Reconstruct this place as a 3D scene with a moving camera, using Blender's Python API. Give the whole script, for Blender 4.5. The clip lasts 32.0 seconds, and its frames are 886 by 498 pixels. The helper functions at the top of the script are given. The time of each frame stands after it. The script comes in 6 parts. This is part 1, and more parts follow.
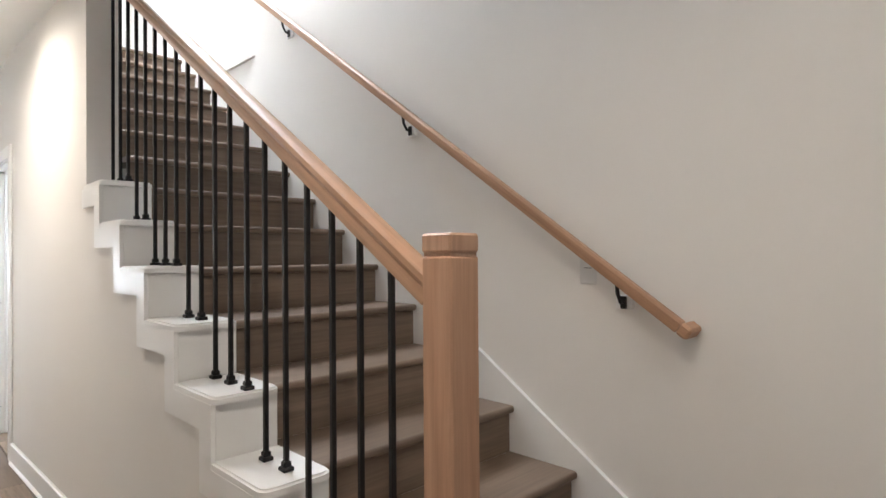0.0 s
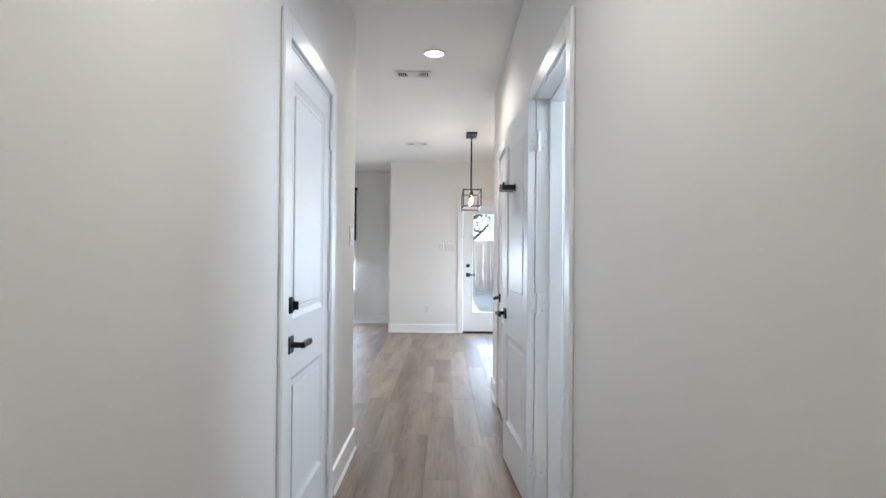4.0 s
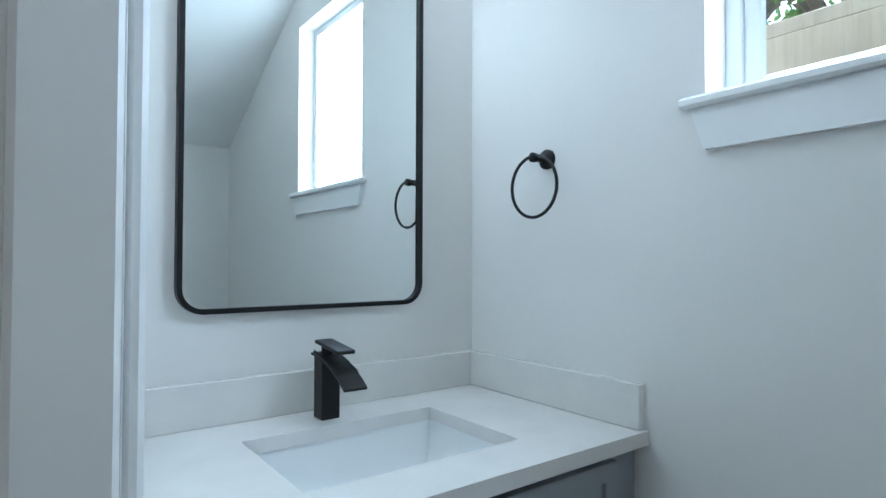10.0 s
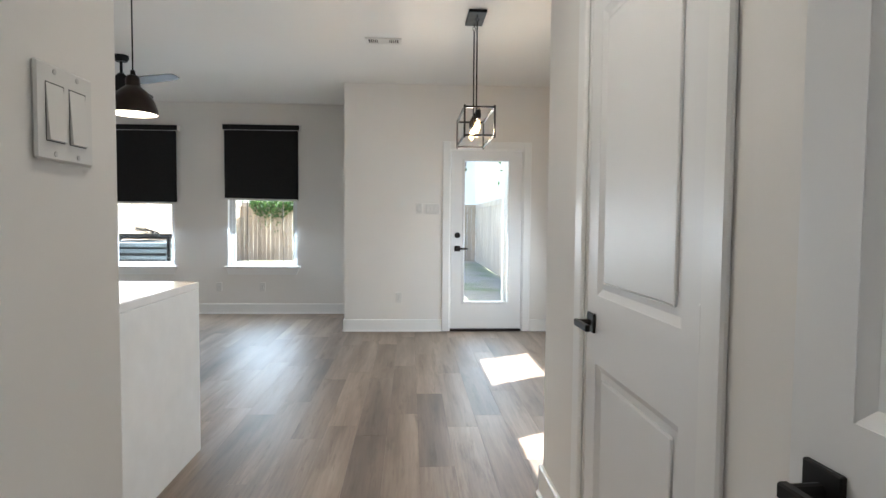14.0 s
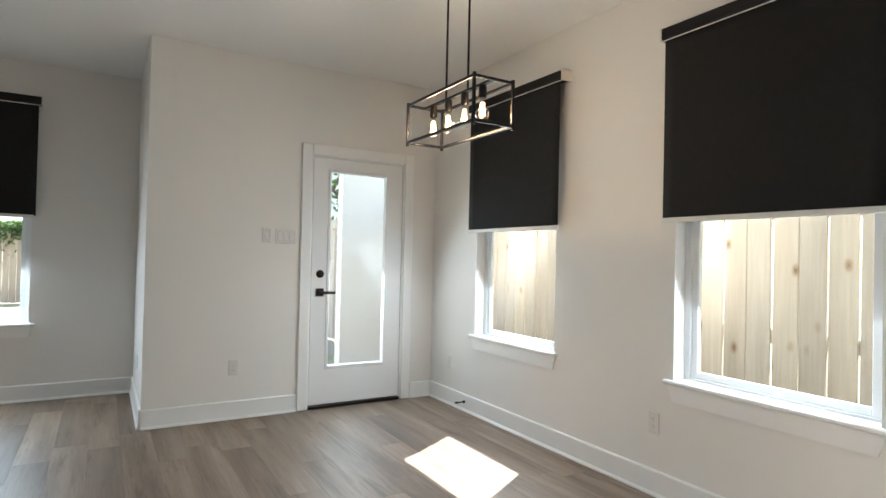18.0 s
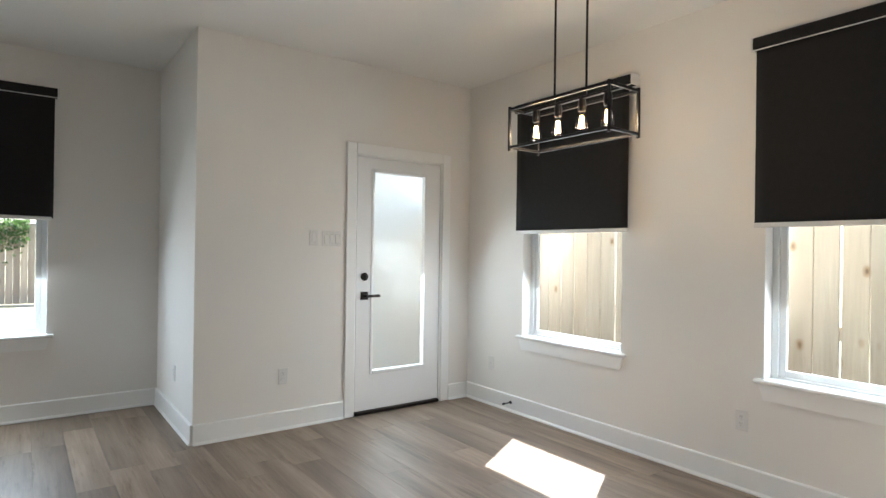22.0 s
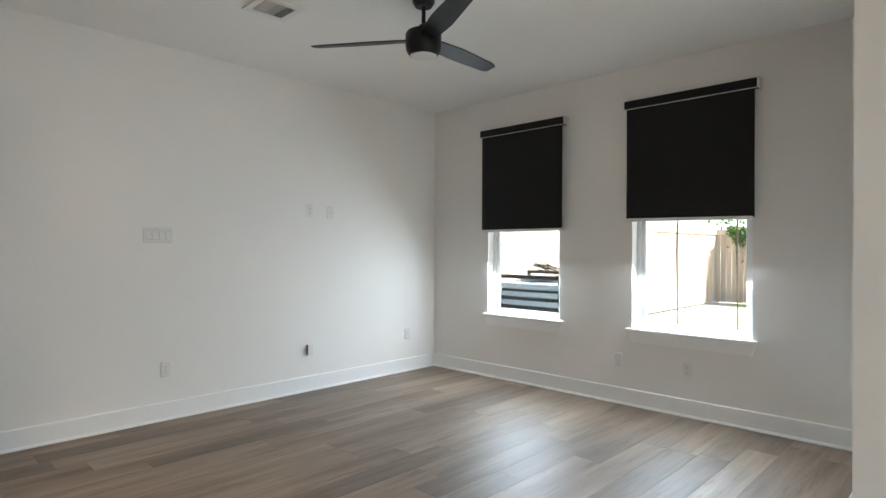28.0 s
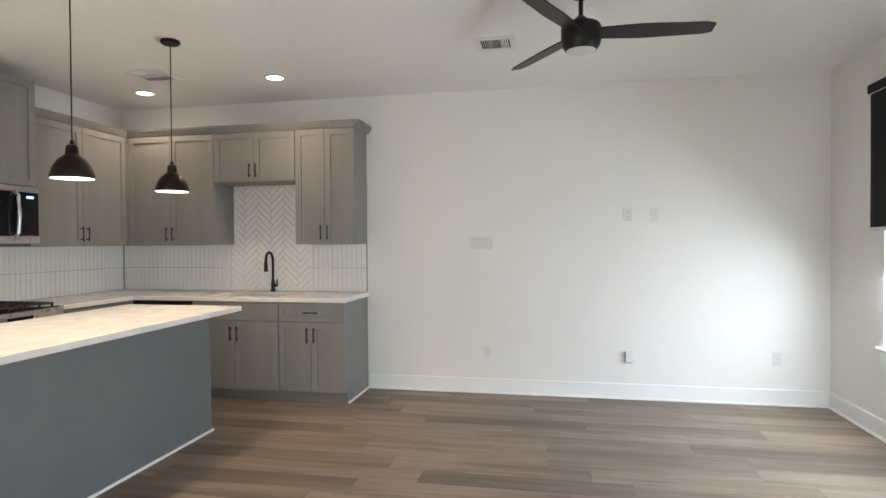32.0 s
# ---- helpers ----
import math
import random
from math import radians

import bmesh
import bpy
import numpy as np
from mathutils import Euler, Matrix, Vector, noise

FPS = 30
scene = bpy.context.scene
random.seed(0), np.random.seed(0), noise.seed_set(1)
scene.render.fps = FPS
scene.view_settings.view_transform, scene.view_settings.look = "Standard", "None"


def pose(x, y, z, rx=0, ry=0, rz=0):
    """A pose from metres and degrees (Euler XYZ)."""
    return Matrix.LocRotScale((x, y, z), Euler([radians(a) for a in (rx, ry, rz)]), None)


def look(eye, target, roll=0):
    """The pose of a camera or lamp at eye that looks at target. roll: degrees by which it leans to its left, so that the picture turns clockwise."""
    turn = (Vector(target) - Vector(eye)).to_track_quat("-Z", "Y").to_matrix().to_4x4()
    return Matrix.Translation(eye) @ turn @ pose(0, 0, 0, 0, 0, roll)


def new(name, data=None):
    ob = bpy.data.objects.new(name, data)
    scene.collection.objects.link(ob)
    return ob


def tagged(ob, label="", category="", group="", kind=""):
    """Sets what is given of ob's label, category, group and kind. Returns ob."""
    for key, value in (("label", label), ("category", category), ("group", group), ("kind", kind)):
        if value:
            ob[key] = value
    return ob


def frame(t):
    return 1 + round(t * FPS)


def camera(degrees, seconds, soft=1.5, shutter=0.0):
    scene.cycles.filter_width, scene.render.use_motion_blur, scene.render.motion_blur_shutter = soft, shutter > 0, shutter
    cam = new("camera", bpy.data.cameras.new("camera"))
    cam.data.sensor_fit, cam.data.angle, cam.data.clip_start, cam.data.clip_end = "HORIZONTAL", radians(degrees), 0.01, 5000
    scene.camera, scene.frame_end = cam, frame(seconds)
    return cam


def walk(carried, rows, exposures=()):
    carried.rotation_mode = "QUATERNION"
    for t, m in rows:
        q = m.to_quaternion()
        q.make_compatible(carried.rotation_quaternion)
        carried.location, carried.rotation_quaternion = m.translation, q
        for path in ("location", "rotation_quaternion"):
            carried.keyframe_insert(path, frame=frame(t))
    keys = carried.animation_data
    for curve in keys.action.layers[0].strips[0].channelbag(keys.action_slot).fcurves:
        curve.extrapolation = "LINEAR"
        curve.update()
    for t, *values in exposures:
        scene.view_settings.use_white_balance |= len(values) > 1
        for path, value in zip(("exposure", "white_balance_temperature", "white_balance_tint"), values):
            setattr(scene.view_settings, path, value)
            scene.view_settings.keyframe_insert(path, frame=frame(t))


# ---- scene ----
cam = camera(75.9, 32.0)

PATH = [
    (0, (3.165, -1.558, 1.376), (4.58, -0.146, 1.394), -0.44),
    (0.5, (3.177, -1.519, 1.378), (4.411, 0.055, 1.398), -0.47),
    (1, (3.213, -1.433, 1.374), (4.228, 0.29, 1.387), -0.69),
    (1.5, (3.256, -1.173, 1.351), (4.013, 0.678, 1.367), -0.56),
    (2, (3.314, -0.796, 1.329), (3.806, 1.142, 1.349), -0.22),
    (2.5, (3.4, -0.324, 1.298), (3.619, 1.664, 1.32), 0.06),
    (3, (3.403, 0.164, 1.278), (3.459, 2.163, 1.298), -0.2),
    (3.5, (3.39, 0.688, 1.253), (3.381, 2.688, 1.274), 0.51),
    (5.5, (3.345, 2.334, 1.36), (3.444, 4.33, 1.378), 0.17),
    (6, (3.401, 2.569, 1.41), (3.676, 4.551, 1.429), 0.3),
    (6.5, (3.467, 2.87, 1.435), (3.934, 4.815, 1.459), 0.75),
    (7, (3.572, 3.119, 1.51), (4.209, 5.015, 1.528), 0.39),
    (7.5, (3.696, 3.313, 1.551), (4.519, 5.134, 1.577), 0.43),
    (8, (3.831, 3.45, 1.573), (4.743, 5.23, 1.607), 0.12),
    (8.5, (3.903, 3.508, 1.514), (4.896, 5.244, 1.556), 0.34),
    (9, (3.929, 3.513, 1.402), (5.015, 5.192, 1.471), 0.46),
    (9.5, (3.909, 3.522, 1.297), (5.07, 5.148, 1.362), 0.21),
    (10, (3.899, 3.538, 1.21), (5.093, 5.142, 1.251), 0.17),
    (10.5, (3.903, 3.55, 1.081), (5.092, 5.156, 1.104), 0.17),
    (11, (3.891, 3.56, 0.998), (5.088, 5.162, 0.968), 0.33),
    (11.5, (3.745, 3.477, 1.025), (4.851, 5.14, 0.919), 0.19),
    (12, (3.506, 3.365, 1.069), (4.386, 5.158, 0.963), 0.48),
    (12.5, (3.355, 3.339, 1.123), (3.928, 5.252, 1.011), 0.38),
    (13, (3.289, 3.409, 1.187), (3.642, 5.374, 1.068), 0.2),
    (13.5, (3.263, 3.69, 1.22), (3.458, 5.677, 1.097), 0.5),
    (14, (3.215, 3.997, 1.245), (3.33, 5.992, 1.148), 0.49),
    (14.5, (3.134, 4.349, 1.308), (3.231, 6.347, 1.279), 0.46),
    (16.5, (2.926, 5.491, 1.209), (3.191, 7.473, 1.219), 1.0),
    (17, (2.79, 5.73, 1.235), (3.277, 7.67, 1.243), 1.0),
    (17.5, (2.497, 5.847, 1.245), (3.26, 7.696, 1.262), 1.2),
    (18, (2.228, 5.915, 1.248), (3.254, 7.632, 1.277), 1.3),
    (18.5, (2.033, 6.024, 1.282), (3.28, 7.588, 1.312), 1.3),
    (19, (1.847, 6.072, 1.277), (3.249, 7.497, 1.315), 1.4),
    (19.5, (1.685, 6.12, 1.292), (3.192, 7.436, 1.331), 1.3),
    (20, (1.607, 6.162, 1.297), (3.182, 7.394, 1.334), 1.3),
    (20.5, (1.542, 6.219, 1.313), (3.159, 7.396, 1.338), 1.2),
    (21, (1.47, 6.31, 1.319), (3.095, 7.475, 1.341), 1.2),
    (21.5, (1.489, 6.364, 1.334), (2.985, 7.692, 1.342), 0.9),
    (22, (1.564, 6.414, 1.307), (2.755, 8.02, 1.312), 0.8),
    (22.5, (1.614, 6.442, 1.3), (2.506, 8.232, 1.3), 0.7),
    (23, (1.738, 6.427, 1.289), (2.32, 8.34, 1.294), 0.7),
    (23.5, (1.882, 6.447, 1.278), (2.062, 8.439, 1.287), 0.4),
    (24, (1.952, 6.522, 1.291), (1.87, 8.521, 1.294), 0.3),
    (24.5, (2.03, 6.589, 1.317), (1.671, 8.557, 1.312), 0.1),
    (25, (2.128, 6.623, 1.327), (1.538, 8.534, 1.32), 0.1),
    (25.5, (2.222, 6.694, 1.341), (1.451, 8.539, 1.331), 0.0),
    (26, (2.364, 6.73, 1.329), (1.452, 8.51, 1.322), 0.0),
    (26.5, (2.595, 6.779, 1.324), (1.505, 8.456, 1.323), -0.0),
    (28.5, (2.967, 7.46, 1.267), (1.502, 8.822, 1.256), 0.2),
    (29, (2.997, 7.759, 1.305), (1.422, 8.991, 1.281), 0.1),
    (29.5, (3.094, 8.024, 1.323), (1.342, 8.988, 1.301), 0.1),
    (30, (3.223, 8.353, 1.351), (1.355, 9.068, 1.332), 0.0),
    (30.5, (3.402, 8.628, 1.374), (1.452, 9.071, 1.348), -0.2),
    (31, (3.513, 8.861, 1.375), (1.519, 9.015, 1.348), -0.3),
    (31.5, (3.582, 9.135, 1.4), (1.586, 9.018, 1.371), -0.3),
    (32, (3.703, 9.384, 1.389), (1.74, 9.005, 1.362), -0.4),
]
walk(cam, [(t, look(eye, target, roll)) for t, eye, target, roll in PATH], exposures=[(0, 3.75, 6080, 11), (1, 3.5, 5800, 10), (2, 3.55, 5650, 11), (3.5, 3.1, 5600, 10), (5.5, 2.7, 5250, 4), (8, 1.85, 5250, 2), (10, 1.95, 5250, 2), (11, 2.3, 5300, 2), (12, 2.35, 5500, 3), (13, 2.6, 5650, 6), (14.5, 2.5, 5950, 7), (18, 2.3, 6050, 6), (24, 2.4, 6100, 7), (26, 2.65, 6150, 7), (29, 2.5, 6100, 7), (32, 2.95, 6200, 9)])

# ---- plan, metres ----
CEIL = 2.765
XL, XR = 2.785, 3.825             # hall walls
HALL_L_END, HALL_R_END = 4.86, 6.50
XW, XE = -1.465, 4.80           # living west wall, dining east wall
YD, YB = 10.39, 11.62           # wall with the glass door, living back wall
XP = 2.48                       # corner of the pier
YK = 5.00                       # kitchen south wall
SX0, SX1 = 3.882, 5.03           # stair
BX1, BY0, BY1 = 5.05, 2.25, 4.93  # bathroom
YS = -3.2                       # foyer end
WALL_FROM = 1.56               # where the hall wall beside the stair begins
KR, KA, KS = 7.655, 0.60, 0.83  # kitchen west run: north end, units
UA, US, UTOP = 0.567, 0.815, 2.41
RANGE_X = MW_X = (-0.07, 0.69)
HB = (6.235, 7.065)             # herringbone panel
ISL = (-0.20, 2.09, 6.12, 7.085)
VAN = (3.985, BX1, 4.30, 0.825)
BASIN = (4.28, 4.77, 4.43, 4.765)
FAUC = (4.508, 4.832)
MIRR = (4.178, 4.840, 1.085, 2.082)
LBAR = (4.205, 4.784, 2.172, 2.318)
RING = (4.606, 1.486)
TOIL = (4.62, 2.45, 180)
FAN = (0.51, 9.54, 2.415, -26.0)
CHAND = (3.69, 8.265, 2.04, 1.845, 0.105, 0.31)
PENDANTS = [(0.24, 6.835, 1.74), (1.07, 6.845, 1.74), (1.90, 6.80, 1.74)]
# the third light is out of view, added to brighten the foyer wall
CANS = [(3.28, 5.42, CEIL, 7.5), (3.39, 2.18, CEIL, 6.8), (3.39, -1.06, CEIL, 4.6), (4.05, -1.55, CEIL, 0.8), (-0.904, 5.725, CEIL, 3.7, (1.0, 0.72, 0.47)), (-0.698, 7.118, CEIL, 3.7, (1.0, 0.72, 0.47))]
VENTS = [(3.095, 5.905), (2.98, 8.89), (-0.27, 9.0, 0.285, 0.27, 90, True, 0.042), (-0.435, 6.18, 0.3, 0.3, 0, True)]
FENCE_E, FENCE_N, FENCE_W = 5.5, 23.5, -2.5
PORCH = ((4.54, 12.00), (5.60, 12.15))
AC = (-0.62, 12.64)
STAKES = [(0.80, 12.6), (1.31, 12.65)]
VINE = (-0.2, 1.9)
NEIGH = (9.5, 27.0)
TREES = [(7.6, 5.0, 6.5, 2.6, 1), (4.2, 27.5, 8.5, 3.4, 2), (-1.0, 26.5, 6.5, 2.8, 3), (8.4, 19.0, 8.0, 3.0, 5), (-6.0, 24.0, 8.0, 3.0, 7)]
BLINDS = [("y", YB, -0.74, 0.217, 2.452, 1.44, "black blackout roller blind half lowered over a living room window", 0.0),
          ("y", YB, 0.79, 1.765, 2.475, 1.495, "black blackout roller blind hanging slightly askew", -0.012),
          ("x", XE, 8.65, 9.72, 2.47, 1.445, "black blackout roller blind near the glass door", 0.0),
          ("x", XE, 6.855, 7.885, 2.475, 1.452, "wide black blackout roller blind in the dining area", 0.0)]
CABLE_Y, DSTOP_Y = 10.03, 9.80
FITTINGS = [("light_switch", "y", YD, -1, 3.312, 1.39, 1, "switch", "white single rocker light switch"),
            ("light_switch", "y", YD, -1, 3.457, 1.385, 3, "switch", "white triple rocker light switch by the back door"),
            ("wall_outlet", "y", YD, -1, 3.09, 0.385, 1, "outlet", "white duplex wall outlet"),
            ("wall_outlet", "y", YB, -1, 1.266, 0.36, 1, "outlet", "white duplex wall outlet under the window"),
            ("data_plate", "y", YB, -1, 0.703, 0.36, 1, "jack", "white wall plate with one jack"),
            ("wall_outlet", "x", XE, -1, 7.96, 0.385, 1, "outlet", "white duplex wall outlet between the windows"),
            ("data_plate", "x", XE, -1, 10.06, 0.355, 1, "jack", "white wall plate near the door"),
            ("light_switch", "x", XW, 1, 8.744, 1.37, 4, "switch", "white four-gang rocker light switch"),
            ("wall_outlet", "x", XW, 1, 8.80, 0.377, 1, "outlet", "white duplex wall outlet"),
            ("wall_outlet", "x", XW, 1, 10.026, 1.612, 1, "outlet", "white duplex outlet high on the wall"),
            ("data_plate", "x", XW, 1, 10.251, 1.605, 1, "jack", "white cable plate high on the wall"),
            ("data_plate", "x", XW, 1, 11.218, 0.39, 1, "jack", "white wall plate near the corner"),
            ("light_switch", "x", XL, 1, 4.73, 1.37, 2, "switch", "white double rocker light switch at the end of the hall"),
            ("wall_outlet", "x", XL, 1, 2.64, 0.255, 1, "outlet", "white duplex outlet in the hall"),
            ("blank_plate", "x", SX1, -1, -0.456, 1.318, 1, "blank", "white blank wall plate half behind the handrail"),
            ("wall_outlet", "x", XW + 0.0103, 1, 7.245, 1.14, 2, "outlet", "white double wall outlet set in the tiled backsplash"),
            ("wall_outlet", "x", XW + 0.0103, 1, 6.185, 1.155, 1, "outlet", "white duplex outlet set in the tiled backsplash"),
            ("wall_outlet", "x", XP, -1, 10.95, 0.38, 1, "outlet", "white outlet on the short return wall")]
UPPER_W = 10.0
SKYLIGHTS = [("day_w1", "y", YB + 0.08, -1, -0.70, 0.11, 0.66, 1.42, 5.2), ("day_w2", "y", YB + 0.08, -1, 0.85, 1.68, 0.66, 1.48, 5.0),
             ("day_w3", "x", XE + 0.08, -1, 8.79, 9.64, 0.66, 1.43, 2.8), ("day_w4", "x", XE + 0.08, -1, 6.94, 7.78, 0.66, 1.44, 2.8),
             ("day_door", "y", YD - 0.012, -1, 3.83, 4.31, 0.35, 1.92, 2.4), ("day_bath", "x", BX1 + 0.08, -1, 3.53, 4.12, 1.58, 2.38, 3.2)]
T = 0.12
TH = 0.14                      # hall wall on the bathroom side

# ---- world and sun ----
world = bpy.data.worlds.new("world")
scene.world = world
world.use_nodes = True
wn = world.node_tree
sky = wn.nodes.new("ShaderNodeTexSky")
sky.sky_type, sky.sun_disc = "NISHITA", False
SUN_EL, SUN_AZ = 55.0, 29.0     # elevation; direction towards the sun, degrees from +x to +y
sky.sun_elevation = radians(SUN_EL)
sky.sun_rotation = radians(90 - SUN_AZ)
sky.air_density, sky.dust_density = 1.0, 2.0
bgn = wn.nodes["Background"]
wn.links.new(sky.outputs[0], bgn.inputs[0])
bgn.inputs[1].default_value = 0.15


def lamp(name, kind, m, energy, color=(1, 1, 1), **more):
    data = bpy.data.lights.new(name, kind)
    data.energy, data.color = energy, color
    if kind == "AREA":
        data.shape, data.size, data.size_y = "RECTANGLE", more["size"][0], more["size"][1]
        if "spread" in more:
            data.spread = radians(more["spread"])
    elif kind == "SUN":
        data.angle = radians(more["angle"])
    elif kind == "SPOT":
        data.spot_size, data.spot_blend, data.shadow_soft_size = radians(more["cone"]), more["blend"], more["soft"]
    else:
        data.shadow_soft_size = more.get("soft", 0.03)
    ob = new(name, data)
    ob.matrix_world = m
    return ob


_az, _el = radians(SUN_AZ), radians(SUN_EL)
TO_SUN = Vector((math.cos(_az) * math.cos(_el), math.sin(_az) * math.cos(_el), math.sin(_el)))
lamp("sun", "SUN", look(TO_SUN * 20, (0, 0, 0)), 5.0, (1.0, 0.95, 0.87), angle=0.55)


# ---- materials ----
def mat(name):
    m = bpy.data.materials.new(name)
    m.use_nodes = True
    nt = m.node_tree
    return m, nt, nt.nodes["Principled BSDF"]


def nd(nt, kind, **sets):
    n = nt.nodes.new(kind)
    for k, v in sets.items():
        n.inputs[k].default_value = v
    return n


def ramp(nt, fac, stops):
    r = nt.nodes.new("ShaderNodeValToRGB")
    el = r.color_ramp.elements
    while len(el) < len(stops):
        el.new(0.5)
    for e, (p, c) in zip(el, stops):
        e.position, e.color = p, (*c, 1)
    nt.links.new(fac, r.inputs[0])
    return r.outputs[0]


def mixc(nt, fac, a, b, mode="MIX"):
    m = nt.nodes.new("ShaderNodeMix")
    m.data_type, m.blend_type = "RGBA", mode
    for sock, v in ((m.inputs[0], fac), (m.inputs[6], a), (m.inputs[7], b)):
        if isinstance(v, (int, float)):
            sock.default_value = v
        elif isinstance(v, tuple):
            sock.default_value = (*v, 1)
        else:
            nt.links.new(v, sock)
    return m.outputs[2]


def bump(nt, bsdf, height, strength, dist=0.002):
    b = nd(nt, "ShaderNodeBump", Strength=strength, Distance=dist)
    nt.links.new(height, b.inputs["Height"])
    nt.links.new(b.outputs[0], bsdf.inputs["Normal"])


def coords(nt, scale=(1, 1, 1), offset=None):
    tc = nt.nodes.new("ShaderNodeTexCoord")
    mp = nt.nodes.new("ShaderNodeMapping")
    mp.inputs["Scale"].default_value = scale
    nt.links.new(tc.outputs["Object"], mp.inputs["Vector"])
    if offset is not None:
        nt.links.new(offset, mp.inputs["Location"])
    return mp.outputs[0]


def noise_tex(nt, vec, scale, detail=4, rough=0.55):
    n = nd(nt, "ShaderNodeTexNoise", Scale=scale, Detail=detail, Roughness=rough)
    nt.links.new(vec, n.inputs["Vector"])
    return n.outputs["Fac"]


def plain(name, color, rough=0.5, metal=0.0, vary=0.06, scale=6.0, bumps=0.0, bscale=120.0, rvary=0.1, coat=0.0):
    """A surface with blotches at one scale and grain at another."""
    m, nt, b = mat(name)
    v = coords(nt)
    big = noise_tex(nt, v, scale)
    fine = noise_tex(nt, v, bscale, 3)
    lo = tuple(max(0, c * (1 - vary)) for c in color)
    hi = tuple(min(1, c * (1 + vary)) for c in color)
    nt.links.new(ramp(nt, big, [(0.3, lo), (0.7, hi)]), b.inputs["Base Color"])
    rr = nd(nt, "ShaderNodeMapRange")
    rr.inputs["To Min"].default_value, rr.inputs["To Max"].default_value = max(0.02, rough - rvary), min(1, rough + rvary)
    nt.links.new(big, rr.inputs["Value"])
    nt.links.new(rr.outputs[0], b.inputs["Roughness"])
    b.inputs["Metallic"].default_value = metal
    b.inputs["Coat Weight"].default_value = coat
    if bumps:
        bump(nt, b, fine, bumps, 0.001)
    return m


def wood(name, dark, light, axis=1, plank_random=True, rough=0.4, grain=1.0, knots=False, vary=0.35, fine_mix=0.55, marks=False):
    """Long grain along one axis; each piece takes its own tone and its own stretch of grain."""
    m, nt, b = mat(name)
    info = nt.nodes.new("ShaderNodeObjectInfo")
    off = nt.nodes.new("ShaderNodeCombineXYZ")
    mul = nt.nodes.new("ShaderNodeMath")
    mul.operation = "MULTIPLY"
    mul.inputs[1].default_value = 57.0
    nt.links.new(info.outputs["Random"], mul.inputs[0])
    for k in range(3):
        nt.links.new(mul.outputs[0], off.inputs[k])
    sc = [9.0, 9.0, 9.0]
    sc[axis] = 0.9
    v = coords(nt, tuple(sc), off.outputs[0] if plank_random else None)
    broad = noise_tex(nt, v, 0.6 * grain, 5, 0.6)
    sc2 = [60.0, 60.0, 60.0]
    sc2[axis] = 2.0
    v2 = coords(nt, tuple(sc2), off.outputs[0] if plank_random else None)
    fine = noise_tex(nt, v2, 1.2 * grain, 4, 0.65)
    base = ramp(nt, broad, [(0.28, dark), (0.5, tuple((a + c) / 2 for a, c in zip(dark, light))), (0.72, light)])
    fin = ramp(nt, fine, [(0.35, (0.62, 0.58, 0.55)), (0.6, (1, 1, 1))])
    col = mixc(nt, fine_mix, base, fin, "MULTIPLY")
    if marks:
        sc3 = [26.0, 26.0, 26.0]
        sc3[axis] = 2.6
        v3 = coords(nt, tuple(sc3), off.outputs[0])
        mk = noise_tex(nt, v3, 0.8, 6, 0.7)
        col = mixc(nt, 0.75, col, ramp(nt, mk, [(0.30, (0.50, 0.45, 0.40)), (0.46, (1, 1, 1))]), "MULTIPLY")
    if plank_random:
        tone = ramp(nt, info.outputs["Random"], [(0.0, (1 - vary,) * 3), (0.5, (1 - vary * 0.4,) * 3), (1.0, (1.0, 0.99, 0.97))])
        col = mixc(nt, 1.0, col, tone, "MULTIPLY")
    if knots:
        vo = nd(nt, "ShaderNodeTexVoronoi", Scale=1.0)
        vk = coords(nt, (6.0, 6.0, 3.6), off.outputs[0])
        nt.links.new(vk, vo.inputs["Vector"])
        kn = ramp(nt, vo.outputs["Distance"], [(0.03, (0.22, 0.12, 0.06)), (0.07, (0.62, 0.45, 0.30)), (0.17, (1, 1, 1))])
        col = mixc(nt, 0.85, col, kn, "MULTIPLY")
    nt.links.new(col, b.inputs["Base Color"])
    rr = nd(nt, "ShaderNodeMapRange")
    rr.inputs["To Min"].default_value, rr.inputs["To Max"].default_value = rough - 0.08, rough + 0.12
    nt.links.new(fine, rr.inputs["Value"])
    nt.links.new(rr.outputs[0], b.inputs["Roughness"])
    bump(nt, b, fine, 0.15, 0.001)
    return m


def glass(name, tint=(1, 1, 1), rough=0.0):
    m, nt, b = mat(name)
    g = nd(nt, "ShaderNodeBsdfGlass", IOR=1.45, Roughness=rough)
    g.inputs["Color"].default_value = (*tint, 1)
    nt.links.new(g.outputs[0], nt.nodes["Material Output"].inputs["Surface"])
    return m


